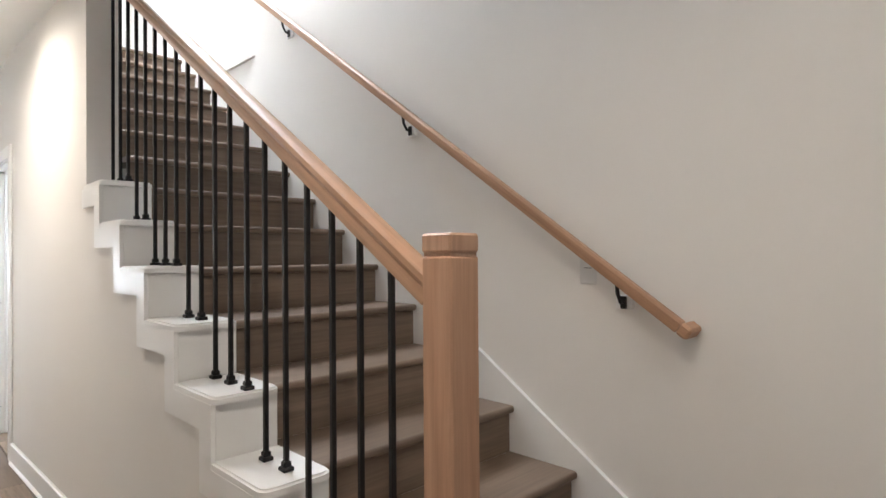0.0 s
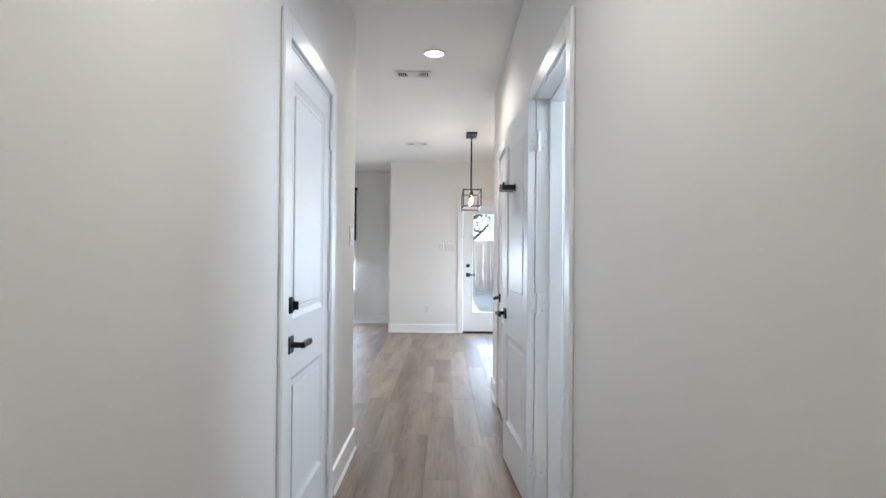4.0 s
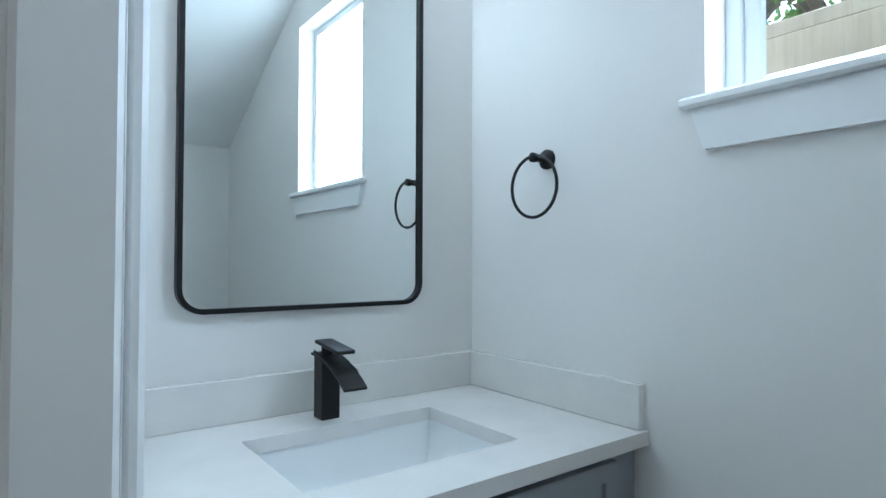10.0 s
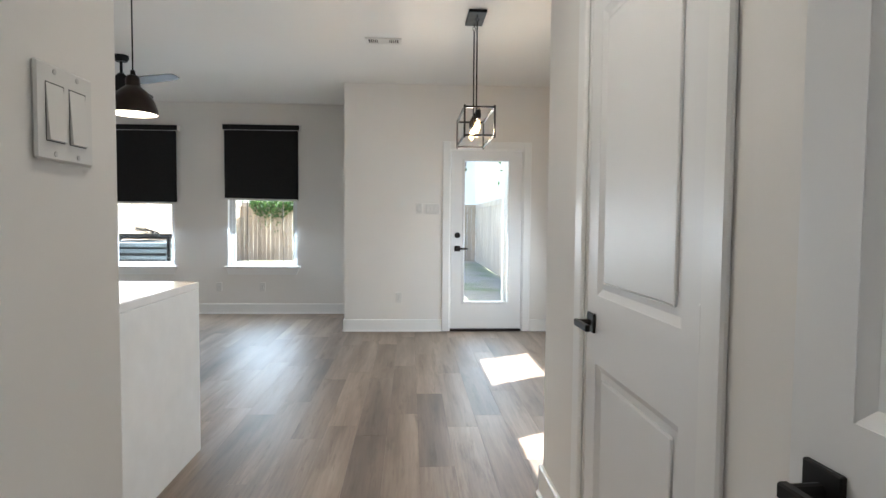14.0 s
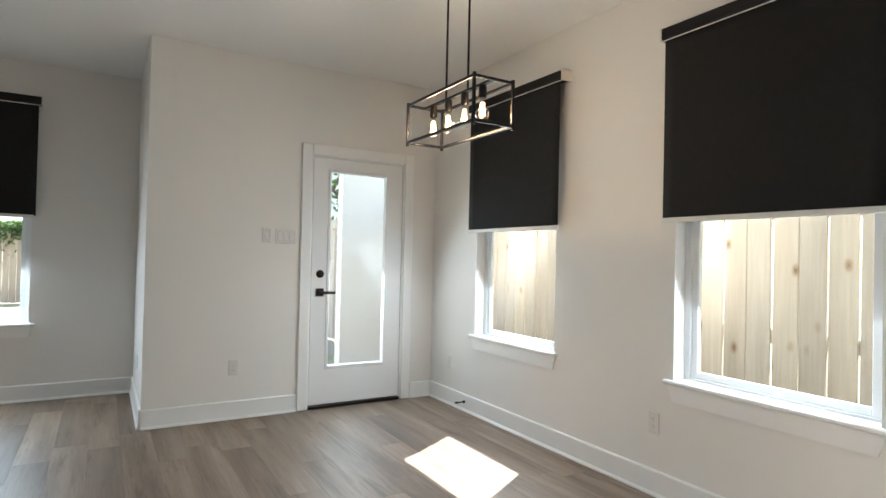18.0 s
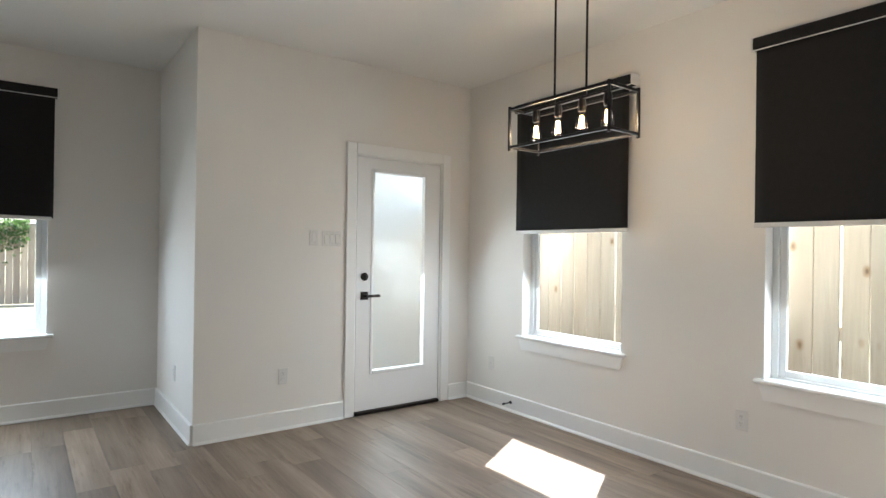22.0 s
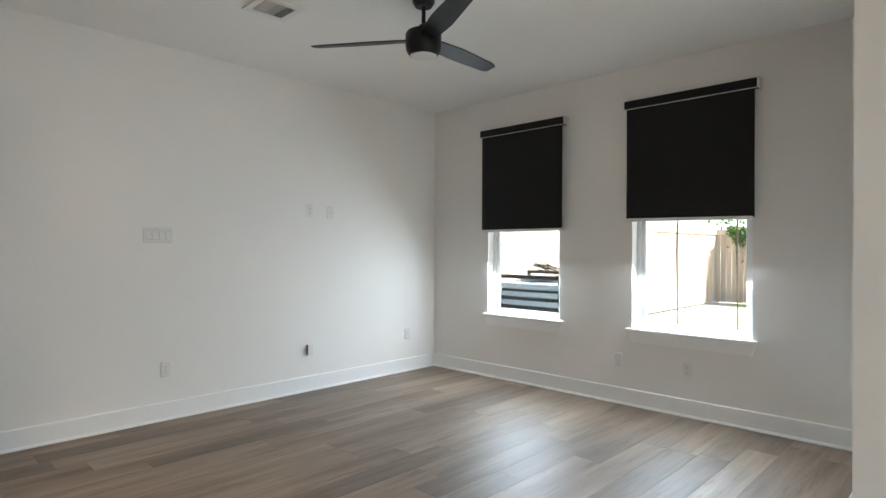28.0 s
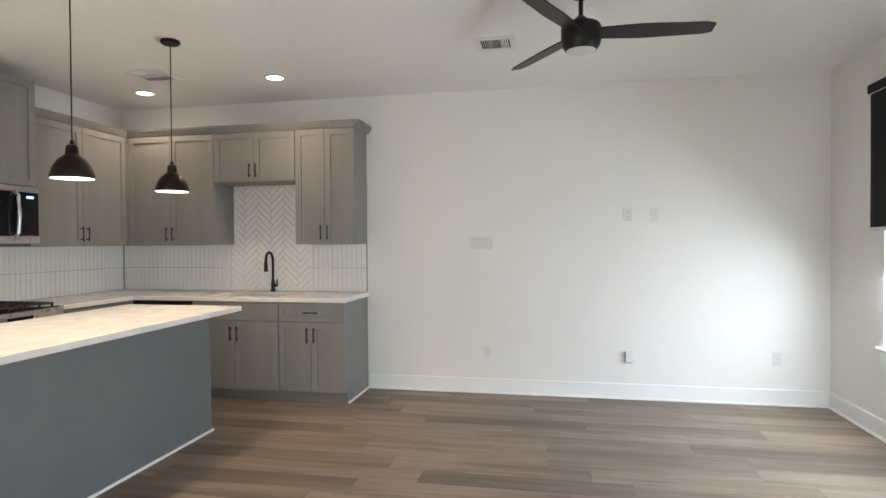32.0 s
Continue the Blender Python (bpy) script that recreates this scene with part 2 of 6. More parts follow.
def pane_glass(name):
    """Thin window glass: clear, with a faint reflection."""
    m, nt, b = mat(name)
    tr = nt.nodes.new("ShaderNodeBsdfTransparent")
    tr.inputs[0].default_value = (0.95, 0.97, 0.96, 1)
    gl = nd(nt, "ShaderNodeBsdfGlossy", Roughness=0.02)
    fr = nd(nt, "ShaderNodeLayerWeight", Blend=0.5)
    pw = nt.nodes.new("ShaderNodeMath")
    pw.operation = "POWER"
    pw.inputs[1].default_value = 5.0
    nt.links.new(fr.outputs["Facing"], pw.inputs[0])
    ma = nt.nodes.new("ShaderNodeMath")
    ma.operation = "MULTIPLY_ADD"
    ma.inputs[1].default_value, ma.inputs[2].default_value = 0.4, 0.02
    nt.links.new(pw.outputs[0], ma.inputs[0])
    mx = nt.nodes.new("ShaderNodeMixShader")
    nt.links.new(ma.outputs[0], mx.inputs[0])
    nt.links.new(tr.outputs[0], mx.inputs[1])
    nt.links.new(gl.outputs[0], mx.inputs[2])
    nt.links.new(mx.outputs[0], nt.nodes["Material Output"].inputs["Surface"])
    return m


def glow(name, color, strength):
    m, nt, b = mat(name)
    b.inputs["Base Color"].default_value = (*color, 1)
    b.inputs["Emission Color"].default_value = (*color, 1)
    b.inputs["Emission Strength"].default_value = strength
    return m


M_WALL = plain("wall_paint", (0.78, 0.76, 0.73), 0.75, vary=0.012, scale=1.2, bumps=0.12, bscale=260)
M_CEIL = plain("ceiling_paint", (0.80, 0.79, 0.77), 0.85, vary=0.01, scale=1.0, bumps=0.15, bscale=220)
M_TRIM = plain("trim_paint", (0.83, 0.83, 0.82), 0.32, vary=0.01, scale=3, bumps=0.04, bscale=150)
M_DOOR = plain("door_paint", (0.80, 0.80, 0.80), 0.38, vary=0.012, scale=3, bumps=0.06, bscale=300)
M_FLOOR = wood("vinyl_plank", (0.135, 0.096, 0.070), (0.385, 0.300, 0.228), axis=1, rough=0.44, vary=0.36, fine_mix=0.55, marks=True)
M_STAIR = wood("stair_plank", (0.15, 0.105, 0.076), (0.30, 0.225, 0.168), axis=0, rough=0.42, vary=0.2)
M_OAK = wood("rail_wood", (0.38, 0.195, 0.105), (0.60, 0.385, 0.245), axis=1, rough=0.42, vary=0.1)
M_OAKV = wood("newel_wood", (0.44, 0.25, 0.155), (0.60, 0.395, 0.275), axis=2, rough=0.42, vary=0.1)
M_BLACK = plain("black_metal", (0.012, 0.011, 0.011), 0.42, metal=0.5, vary=0.2, scale=20)
M_BRONZE = plain("bronze_metal", (0.02, 0.014, 0.011), 0.38, metal=0.7, vary=0.2, scale=20)
M_FABRIC = plain("blackout_fabric", (0.006, 0.0058, 0.0058), 0.9, vary=0.12, scale=30, bumps=0.25, bscale=900)
M_PLASTIC = plain("white_plastic", (0.70, 0.69, 0.67), 0.35, vary=0.01)
M_DARK = plain("dark_slot", (0.03, 0.03, 0.03), 0.6)
M_VINYL = plain("window_vinyl", (0.82, 0.84, 0.85), 0.35, vary=0.01)
M_PANE = pane_glass("window_glass")
M_MIRROR, _nt, _b = mat("mirror_silver")
_b.inputs["Base Color"].default_value, _b.inputs["Metallic"].default_value, _b.inputs["Roughness"].default_value = (0.86, 0.9, 0.9, 1), 1.0, 0.01
M_CAB = wood("cabinet_grey", (0.195, 0.19, 0.18), (0.235, 0.23, 0.22), axis=2, plank_random=False, rough=0.45, grain=0.7, fine_mix=0.22)
M_ISL = plain("island_grey", (0.15, 0.155, 0.16), 0.45, vary=0.05, scale=4, bumps=0.03)
M_VAN = plain("vanity_grey", (0.264, 0.281, 0.297), 0.42, vary=0.03, scale=4)
M_QUARTZ = plain("white_quartz", (0.74, 0.72, 0.69), 0.18, vary=0.03, scale=9)
M_TILE = plain("white_tile", (0.76, 0.75, 0.73), 0.16, vary=0.03, scale=10)
M_GROUT = plain("grout", (0.27, 0.26, 0.25), 0.9, vary=0.08, scale=40)
M_STEEL = plain("stainless", (0.55, 0.54, 0.53), 0.3, metal=1.0, vary=0.05, scale=40)
M_BLKGLASS = plain("black_glass", (0.008, 0.008, 0.009), 0.06, vary=0.1)
M_IRON = plain("cast_iron", (0.015, 0.015, 0.015), 0.6, vary=0.2)
M_PORC = plain("porcelain", (0.87, 0.88, 0.88), 0.12, vary=0.01)
M_FENCE = wood("fence_board", (0.56, 0.465, 0.365), (0.78, 0.695, 0.58), axis=2, rough=0.7, knots=True, vary=0.22, fine_mix=0.3)
M_FENCE2 = wood("fence_board_old", (0.42, 0.32, 0.23), (0.62, 0.50, 0.38), axis=2, rough=0.75, knots=True, vary=0.3, fine_mix=0.4)
M_AC = plain("ac_metal", (0.24, 0.27, 0.29), 0.5, metal=0.3, vary=0.05)
M_BARK = plain("bark", (0.10, 0.075, 0.055), 0.9, vary=0.3, scale=12, bumps=0.6, bscale=40)
M_ROOF = plain("roof_shingle", (0.16, 0.15, 0.145), 0.85, vary=0.2, scale=5, bumps=0.4, bscale=50)
M_SIDING = plain("siding_white", (0.84, 0.84, 0.83), 0.6, vary=0.02)
M_CONC = plain("concrete", (0.5, 0.48, 0.45), 0.85, vary=0.12, scale=5, bumps=0.3, bscale=80)
M_BULB = pane_glass("bulb_glass")
M_FIL = glow("filament", (1.0, 0.50, 0.16), 22.0)
M_CANLIGHT = glow("lens_glow", (1.0, 0.93, 0.82), 5.0)
# lining emits by itself, in place of bulb light falling on it
M_DOMEIN = glow("dome_lining_glow", (1.0, 0.90, 0.76), 0.9)
M_FANLENS = plain("fan_lens", (0.62, 0.61, 0.59), 0.4)
M_SCREEN = glow("display_blue", (0.1, 0.25, 1.0), 1.5)
M_BATHGLOW = glow("bath_lens_glow", (0.93, 0.97, 1.0), 4.0)

M_LEAF, _nt, _b = mat("leaf")
_gi = _nt.nodes.new("ShaderNodeNewGeometry")
_nt.links.new(ramp(_nt, _gi.outputs["Random Per Island"], [(0, (0.035, 0.075, 0.02)), (0.6, (0.07, 0.13, 0.035)), (1, (0.14, 0.2, 0.06))]), _b.inputs["Base Color"])
_b.inputs["Roughness"].default_value = 0.5
_tl = nd(_nt, "ShaderNodeBsdfTranslucent", Color=(0.11, 0.19, 0.05, 1))
_mx = nd(_nt, "ShaderNodeMixShader", Fac=0.45)
_nt.links.new(_b.outputs[0], _mx.inputs[1])
_nt.links.new(_tl.outputs[0], _mx.inputs[2])
_nt.links.new(_mx.outputs[0], _nt.nodes["Material Output"].inputs["Surface"])
M_GRASS, _nt, _b = mat("yard_ground")
_v = coords(_nt)
_n1, _n2 = noise_tex(_nt, _v, 0.8), noise_tex(_nt, _v, 40.0)
_c = mixc(_nt, _n2, (0.20, 0.17, 0.12), (0.42, 0.38, 0.31))
_g = mixc(_nt, _n2, (0.15, 0.165, 0.075), (0.29, 0.29, 0.16))
_r = nd(_nt, "ShaderNodeMapRange")
_r.inputs["From Min"].default_value, _r.inputs["From Max"].default_value = 0.48, 0.6
_nt.links.new(_n1, _r.inputs["Value"])
_nt.links.new(mixc(_nt, _r.outputs[0], _c, _g), _b.inputs["Base Color"])
_b.inputs["Roughness"].default_value = 0.95
bump(_nt, _b, _n2, 0.8, 0.02)


# ---- mesh helpers ----
def add_box(bm, x0, y0, z0, x1, y1, z1, bevel=0.0, m=None, seg=1):
    ret = bmesh.ops.create_cube(bm, size=1.0)
    vs = ret["verts"]
    for v in vs:
        v.co = Vector(((x0 + x1) / 2 + v.co.x * abs(x1 - x0), (y0 + y1) / 2 + v.co.y * abs(y1 - y0), (z0 + z1) / 2 + v.co.z * abs(z1 - z0)))
    if bevel:
        es = list({e for v in vs for e in v.link_edges})
        out = bmesh.ops.bevel(bm, geom=es, offset=bevel, segments=seg, affect="EDGES", profile=0.6)
        vs = list({v for f in out["faces"] for v in f.verts} | {v for v in vs if v.is_valid})
    if m is not None:
        bmesh.ops.transform(bm, matrix=m, verts=vs)
    return vs


def add_cyl(bm, p0, p1, r0, r1=None, n=16, cap=True):
    p0, p1 = Vector(p0), Vector(p1)
    d = p1 - p0
    m = Matrix.Translation((p0 + p1) / 2) @ d.to_track_quat("Z", "Y").to_matrix().to_4x4()
    return bmesh.ops.create_cone(bm, cap_ends=cap, segments=n, radius1=r0, radius2=r0 if r1 is None else r1, depth=d.length, matrix=m)["verts"]


def add_lathe(bm, profile, n=28, m=None):
    """A body turned round z from (radius, height) pairs."""
    rings = []
    for r, z in profile:
        rings.append([bm.verts.new((r * math.cos(a), r * math.sin(a), z)) for a in (2 * math.pi * k / n for k in range(n))])
    for a, b in zip(rings, rings[1:]):
        for k in range(n):
            bm.faces.new((a[k], a[(k + 1) % n], b[(k + 1) % n], b[k]))
    if profile[0][0] > 1e-4:
        bm.faces.new(list(reversed(rings[0])))
    if profile[-1][0] > 1e-4:
        bm.faces.new(rings[-1])
    vs = [v for r in rings for v in r]
    if m is not None:
        bmesh.ops.transform(bm, matrix=m, verts=vs)
    return vs


def add_prism(bm, pts, axis, a0, a1):
    """A flat outline pushed along an axis: pts are the two other coordinates in order x, y, z."""
    def at(p, a):
        c = list(p)
        c.insert(axis, a)
        return c
    lo = [bm.verts.new(at(p, a0)) for p in pts]
    hi = [bm.verts.new(at(p, a1)) for p in pts]
    n = len(pts)
    for k in range(n):
        bm.faces.new((lo[k], lo[(k + 1) % n], hi[(k + 1) % n], hi[k]))
    bm.faces.new(list(reversed(lo)))
    bm.faces.new(hi)
    return lo + hi


def add_tube(bm, pts, r, n=8, closed=False):
    pts = [Vector(p) for p in pts]
    rings = []
    N = len(pts)
    for i, p in enumerate(pts):
        if closed:
            d = pts[(i + 1) % N] - pts[i - 1]
        else:
            d = pts[min(i + 1, N - 1)] - pts[max(i - 1, 0)]
        q = d.to_track_quat("Z", "Y").to_matrix()
        rings.append([bm.verts.new(p + q @ Vector((r * math.cos(a), r * math.sin(a), 0))) for a in (2 * math.pi * k / n for k in range(n))])
    pairs = list(zip(rings, rings[1:])) + ([(rings[-1], rings[0])] if closed else [])
    for a, b in pairs:
        off = min(range(n), key=lambda o: (a[0].co - b[o].co).length)
        for k in range(n):
            bm.faces.new((a[k], a[(k + 1) % n], b[(k + 1 + off) % n], b[(k + off) % n]))
    if not closed:
        bm.faces.new(list(reversed(rings[0])))
        bm.faces.new(rings[-1])


def mesh_of(name, bm, material, smooth=False):
    bmesh.ops.recalc_face_normals(bm, faces=bm.faces)
    me = bpy.data.meshes.new(name)
    bm.to_mesh(me)
    bm.free()
    me.materials.append(material)
    if smooth:
        me.shade_smooth()
        me.set_sharp_from_angle(angle=radians(35))
    return me


def part(name, bm, material, parent=None, label="", smooth=False):
    ob = new(name, mesh_of(name, bm, material, smooth))
    if parent is not None:
        ob.parent = parent
    if label:
        ob["label"] = label
    return ob


def empty(name, m=None, label="", category="", group="", kind=""):
    ob = new(name)
    ob.empty_display_size = 0.1
    if m is not None:
        ob.matrix_world = m
    return tagged(ob, label, category, group, kind)


def box_part(name, material, parent, x0, y0, z0, x1, y1, z1, bevel=0.002, label="", smooth=False):
    bm = bmesh.new()
    add_box(bm, x0, y0, z0, x1, y1, z1, bevel)
    return part(name, bm, material, parent, label, smooth)


def structure(ob, label, category):
    return tagged(ob, label, category, kind="structure")


def wall(name, axis, c0, c1, a0, a1, z0=0.0, z1=CEIL, holes=(), label="", material=None):
    """A wall across one axis ("x" or "y") between c0 and c1, from a0 to a1, with openings (a0, a1, z0, z1)."""
    As = sorted({a0, a1, *(h[0] for h in holes), *(h[1] for h in holes)})
    Zs = sorted({z0, z1, *(h[2] for h in holes), *(h[3] for h in holes)})
    solid = {}
    for i in range(len(As) - 1):
        for k in range(len(Zs) - 1):
            am, zm = (As[i] + As[i + 1]) / 2, (Zs[k] + Zs[k + 1]) / 2
            solid[i, k] = not any(h[0] < am < h[1] and h[2] < zm < h[3] for h in holes)
    bm = bmesh.new()
    cache = {}

    def v(c, a, z):
        key = (round(c, 5), round(a, 5), round(z, 5))
        if key not in cache:
            cache[key] = bm.verts.new((c, a, z) if axis == "x" else (a, c, z))
        return cache[key]
    for (i, k), s in solid.items():
        if not s:
            continue
        A, B, P, Q = As[i], As[i + 1], Zs[k], Zs[k + 1]
        for c in (c0, c1):
            bm.faces.new((v(c, A, P), v(c, B, P), v(c, B, Q), v(c, A, Q)))
        for di, dk, e in ((-1, 0, (A, P, A, Q)), (1, 0, (B, P, B, Q)), (0, -1, (A, P, B, P)), (0, 1, (A, Q, B, Q))):
            if not solid.get((i + di, k + dk), False):
                bm.faces.new((v(c0, e[0], e[1]), v(c0, e[2], e[3]), v(c1, e[2], e[3]), v(c1, e[0], e[1])))
    ob = part(name, bm, material or M_WALL)
    return structure(ob, label or "smooth wall painted warm white", "wall")


def baseboard(axis, c, side, a0, a1, h=0.135):
    """A tall flat baseboard with a shoe moulding, on the face c of a wall; side: +1 if the room lies towards larger values."""
    bm = bmesh.new()
    pr = [(c, 0), (c + side * 0.026, 0), (c + side * 0.026, 0.008), (c + side * 0.016, 0.02), (c + side * 0.016, h - 0.006), (c + side * 0.010, h), (c, h)]
    vs = add_prism(bm, pr, 1 if axis == "x" else 0, a0, a1)
    ob = part("baseboard", bm, M_TRIM)
    return structure(ob, "tall white painted baseboard with shoe moulding", "baseboard")


# ---- setting ----
WIN_Z0, WIN_Z1 = 0.615, 2.38
W1, W2 = (-0.705, 0.135), (0.82, 1.72)       # living windows, x
W3, W4 = (8.76, 9.695), (6.92, 7.845)        # dining windows, y
DOORX = (3.652, 4.495)                       # glass door, x
BATHW = (3.48, 4.162, 1.535, 2.42)            # bathroom window
BD = (3.262, 4.06)                          # bathroom doorway, y
CD = (5.118, 5.936)                            # closet doorway
LD = (3.27, 4.06)                            # hall door on the west side
ED = (0.36, 0.96)                            # door near the foot of the stair
DH = 2.06
NOSE_TOP = -0.9955 + 0.2925 * 16

floor = empty("floor", label="grey-brown wood-look vinyl plank floor", category="floor", kind="structure")
bm = bmesh.new()
add_box(bm, XW - 0.1, YS - 0.1, -0.12, BX1 + 0.1, YB + 0.1, -0.006)
part("underlay", bm, M_BARK, floor)

bm = bmesh.new()
add_box(bm, XW - 0.15, YS, CEIL, SX0 - 0.001, YB + 0.15, CEIL + 0.14)
add_box(bm, SX0 - 0.001, 3.75, CEIL, XE + 0.15, YB + 0.15, CEIL + 0.14)
add_box(bm, SX0 - 0.001, YS, CEIL, SX1 + 0.15, -1.3, CEIL + 0.14)
structure(part("ceiling", bm, M_CEIL), "flat ceiling painted white", "ceiling")

wall("wall_west", "x", XW - T, XW, YK - T, YB + T)
wall("wall_back", "y", YB, YB + 0.16, XW, XP, holes=[(*W1, WIN_Z0, WIN_Z1), (*W2, WIN_Z0, WIN_Z1)], label="white living room wall with two windows")
wall("wall_pier_side", "x", XP, XP + T, YD + 0.16, YB + 0.16, label="short return wall painted white")
wall("wall_door", "y", YD, YD + 0.16, XP, XE, holes=[(*DOORX, 0.0, DH)], label="white wall with a glazed back door")
wall("wall_dining_east", "x", XE, XE + 0.16, BY1 + T, YD + 0.16, holes=[(*W3, WIN_Z0, WIN_Z1), (*W4, WIN_Z0, WIN_Z1)], label="white dining wall with two windows")
bm = bmesh.new()
add_prism(bm, [(SX0, WALL_FROM), (SX0 + TH, WALL_FROM), (XR + TH, BD[0] - 0.082), (XR, BD[0] - 0.082)], 2, 0.0, CEIL)
structure(part("wall_hall_stair", bm, M_WALL), "white hall wall beside the stair", "wall")
wall("wall_hall_east", "x", XR, XR + TH, BD[0] - 0.082, HALL_R_END, holes=[(*BD, 0.0, DH), (*CD, 0.0, DH)], label="white hall wall with two doorways")
wall("wall_closet_end", "y", HALL_R_END - T, HALL_R_END, XR + TH, XE, label="white wall at the end of the hall")
wall("wall_closet_back", "x", 4.45, 4.45 + T, BY1 + T, HALL_R_END - T)
wall("wall_hall_west", "x", XL - T, XL, YS, HALL_L_END, holes=[(*LD, 0.0, DH), (*ED, 0.0, DH)], label="white hall wall with two panel doors")
wall("wall_hall_return", "y", HALL_L_END - T, HALL_L_END, 1.6, XL - T)
wall("wall_kitchen_east", "x", 1.48, 1.6, HALL_L_END - T, YK)
wall("wall_kitchen_south", "y", YK - T, YK, XW, 1.48)
wall("wall_foyer_south", "y", YS - T, YS, XL - T, SX1 + T, z1=5.3)
wall("wall_stair_east", "x", SX1, SX1 + T, YS, BY0 - T, z1=5.3, label="tall white wall beside the stair")
wall("wall_stair_upper", "x", SX0, SX0 + TH, WALL_FROM, 5.0, z0=CEIL, z1=5.3)
wall("wall_stair_upper_open", "x", SX0, SX0 + TH, YS, WALL_FROM, z0=CEIL, z1=5.3)
wall("wall_stair_top", "y", 5.0, 5.0 + T, XR, SX1 + T, z0=CEIL + 0.14, z1=5.3)
wall("wall_stair_east_upper", "x", SX1, SX1 + T, BY0 - T, 5.0, z0=CEIL, z1=5.3)
wall("wall_bath_north", "y", BY1, BY1 + T, XR + TH, BX1 + 0.16, label="white bathroom wall behind the vanity")
wall("wall_bath_east", "x", BX1, BX1 + 0.16, BY0 - T, BY1, holes=[(BATHW[0], BATHW[1], BATHW[2], BATHW[3])], label="white bathroom wall with a window")
wall("wall_bath_south", "y", BY0 - T, BY0, XR + TH, BX1, z1=1.99, label="white bathroom wall")
bm = bmesh.new()
add_box(bm, XR, YS, 5.3, SX1 + T, 5.2, 5.4)
structure(part("stairwell_ceiling", bm, M_CEIL), "white ceiling above the stair", "ceiling")
bm = bmesh.new()
add_box(bm, XR + TH, NOSE_TOP, CEIL + 0.2, SX1, 5.0, CEIL + 0.31)
structure(part("upper_floor", bm, M_STAIR), "wood-look upper landing", "floor")

b = bmesh.new()
add_prism(b, [(BY0, 1.98), (3.75, CEIL - 0.002), (3.75, CEIL + 0.05), (BY0, 2.05)], 0, XR + TH, BX1)
structure(part("bath_sloped_ceiling", b, M_CEIL), "white sloped ceiling under the stair", "ceiling")

# closet and garage backs, so that nothing is open
wall("wall_behind_hall_door", "x", 1.3, 1.4, YS, HALL_L_END - T)

BASE = [("y", YB, -1, XW, XP), ("x", XW, 1, KR + 0.016, YB), ("x", XP, -1, YD, YB), ("y", YD, -1, XP, DOORX[0] - 0.085), ("y", YD, -1, DOORX[1] + 0.085, XE),
        ("x", XE, -1, HALL_R_END, YD), ("y", HALL_R_END, 1, XR, XE), ("x", XR, -1, CD[1] + 0.1, HALL_R_END + 0.026), ("x", XR, -1, BD[1] + 0.11, CD[0] - 0.1), ("x", SX0, -1, -0.69, WALL_FROM),
        ("x", XL, 1, ED[1] + 0.1, LD[0] - 0.1), ("x", XL, 1, LD[1] + 0.1, HALL_L_END + 0.02), ("x", XL, 1, YS, ED[0] - 0.1), ("y", HALL_L_END, 1, 1.6, XL)]
for b in BASE:
    baseboard(*b)
skew = baseboard("x", 0.0, -1, 0.0, math.hypot(BD[0] - 0.082 - WALL_FROM, SX0 - XR))
skew.matrix_world = pose(SX0, WALL_FROM, 0, 0, 0, math.degrees(math.atan2(SX0 - XR, BD[0] - 0.082 - WALL_FROM)))


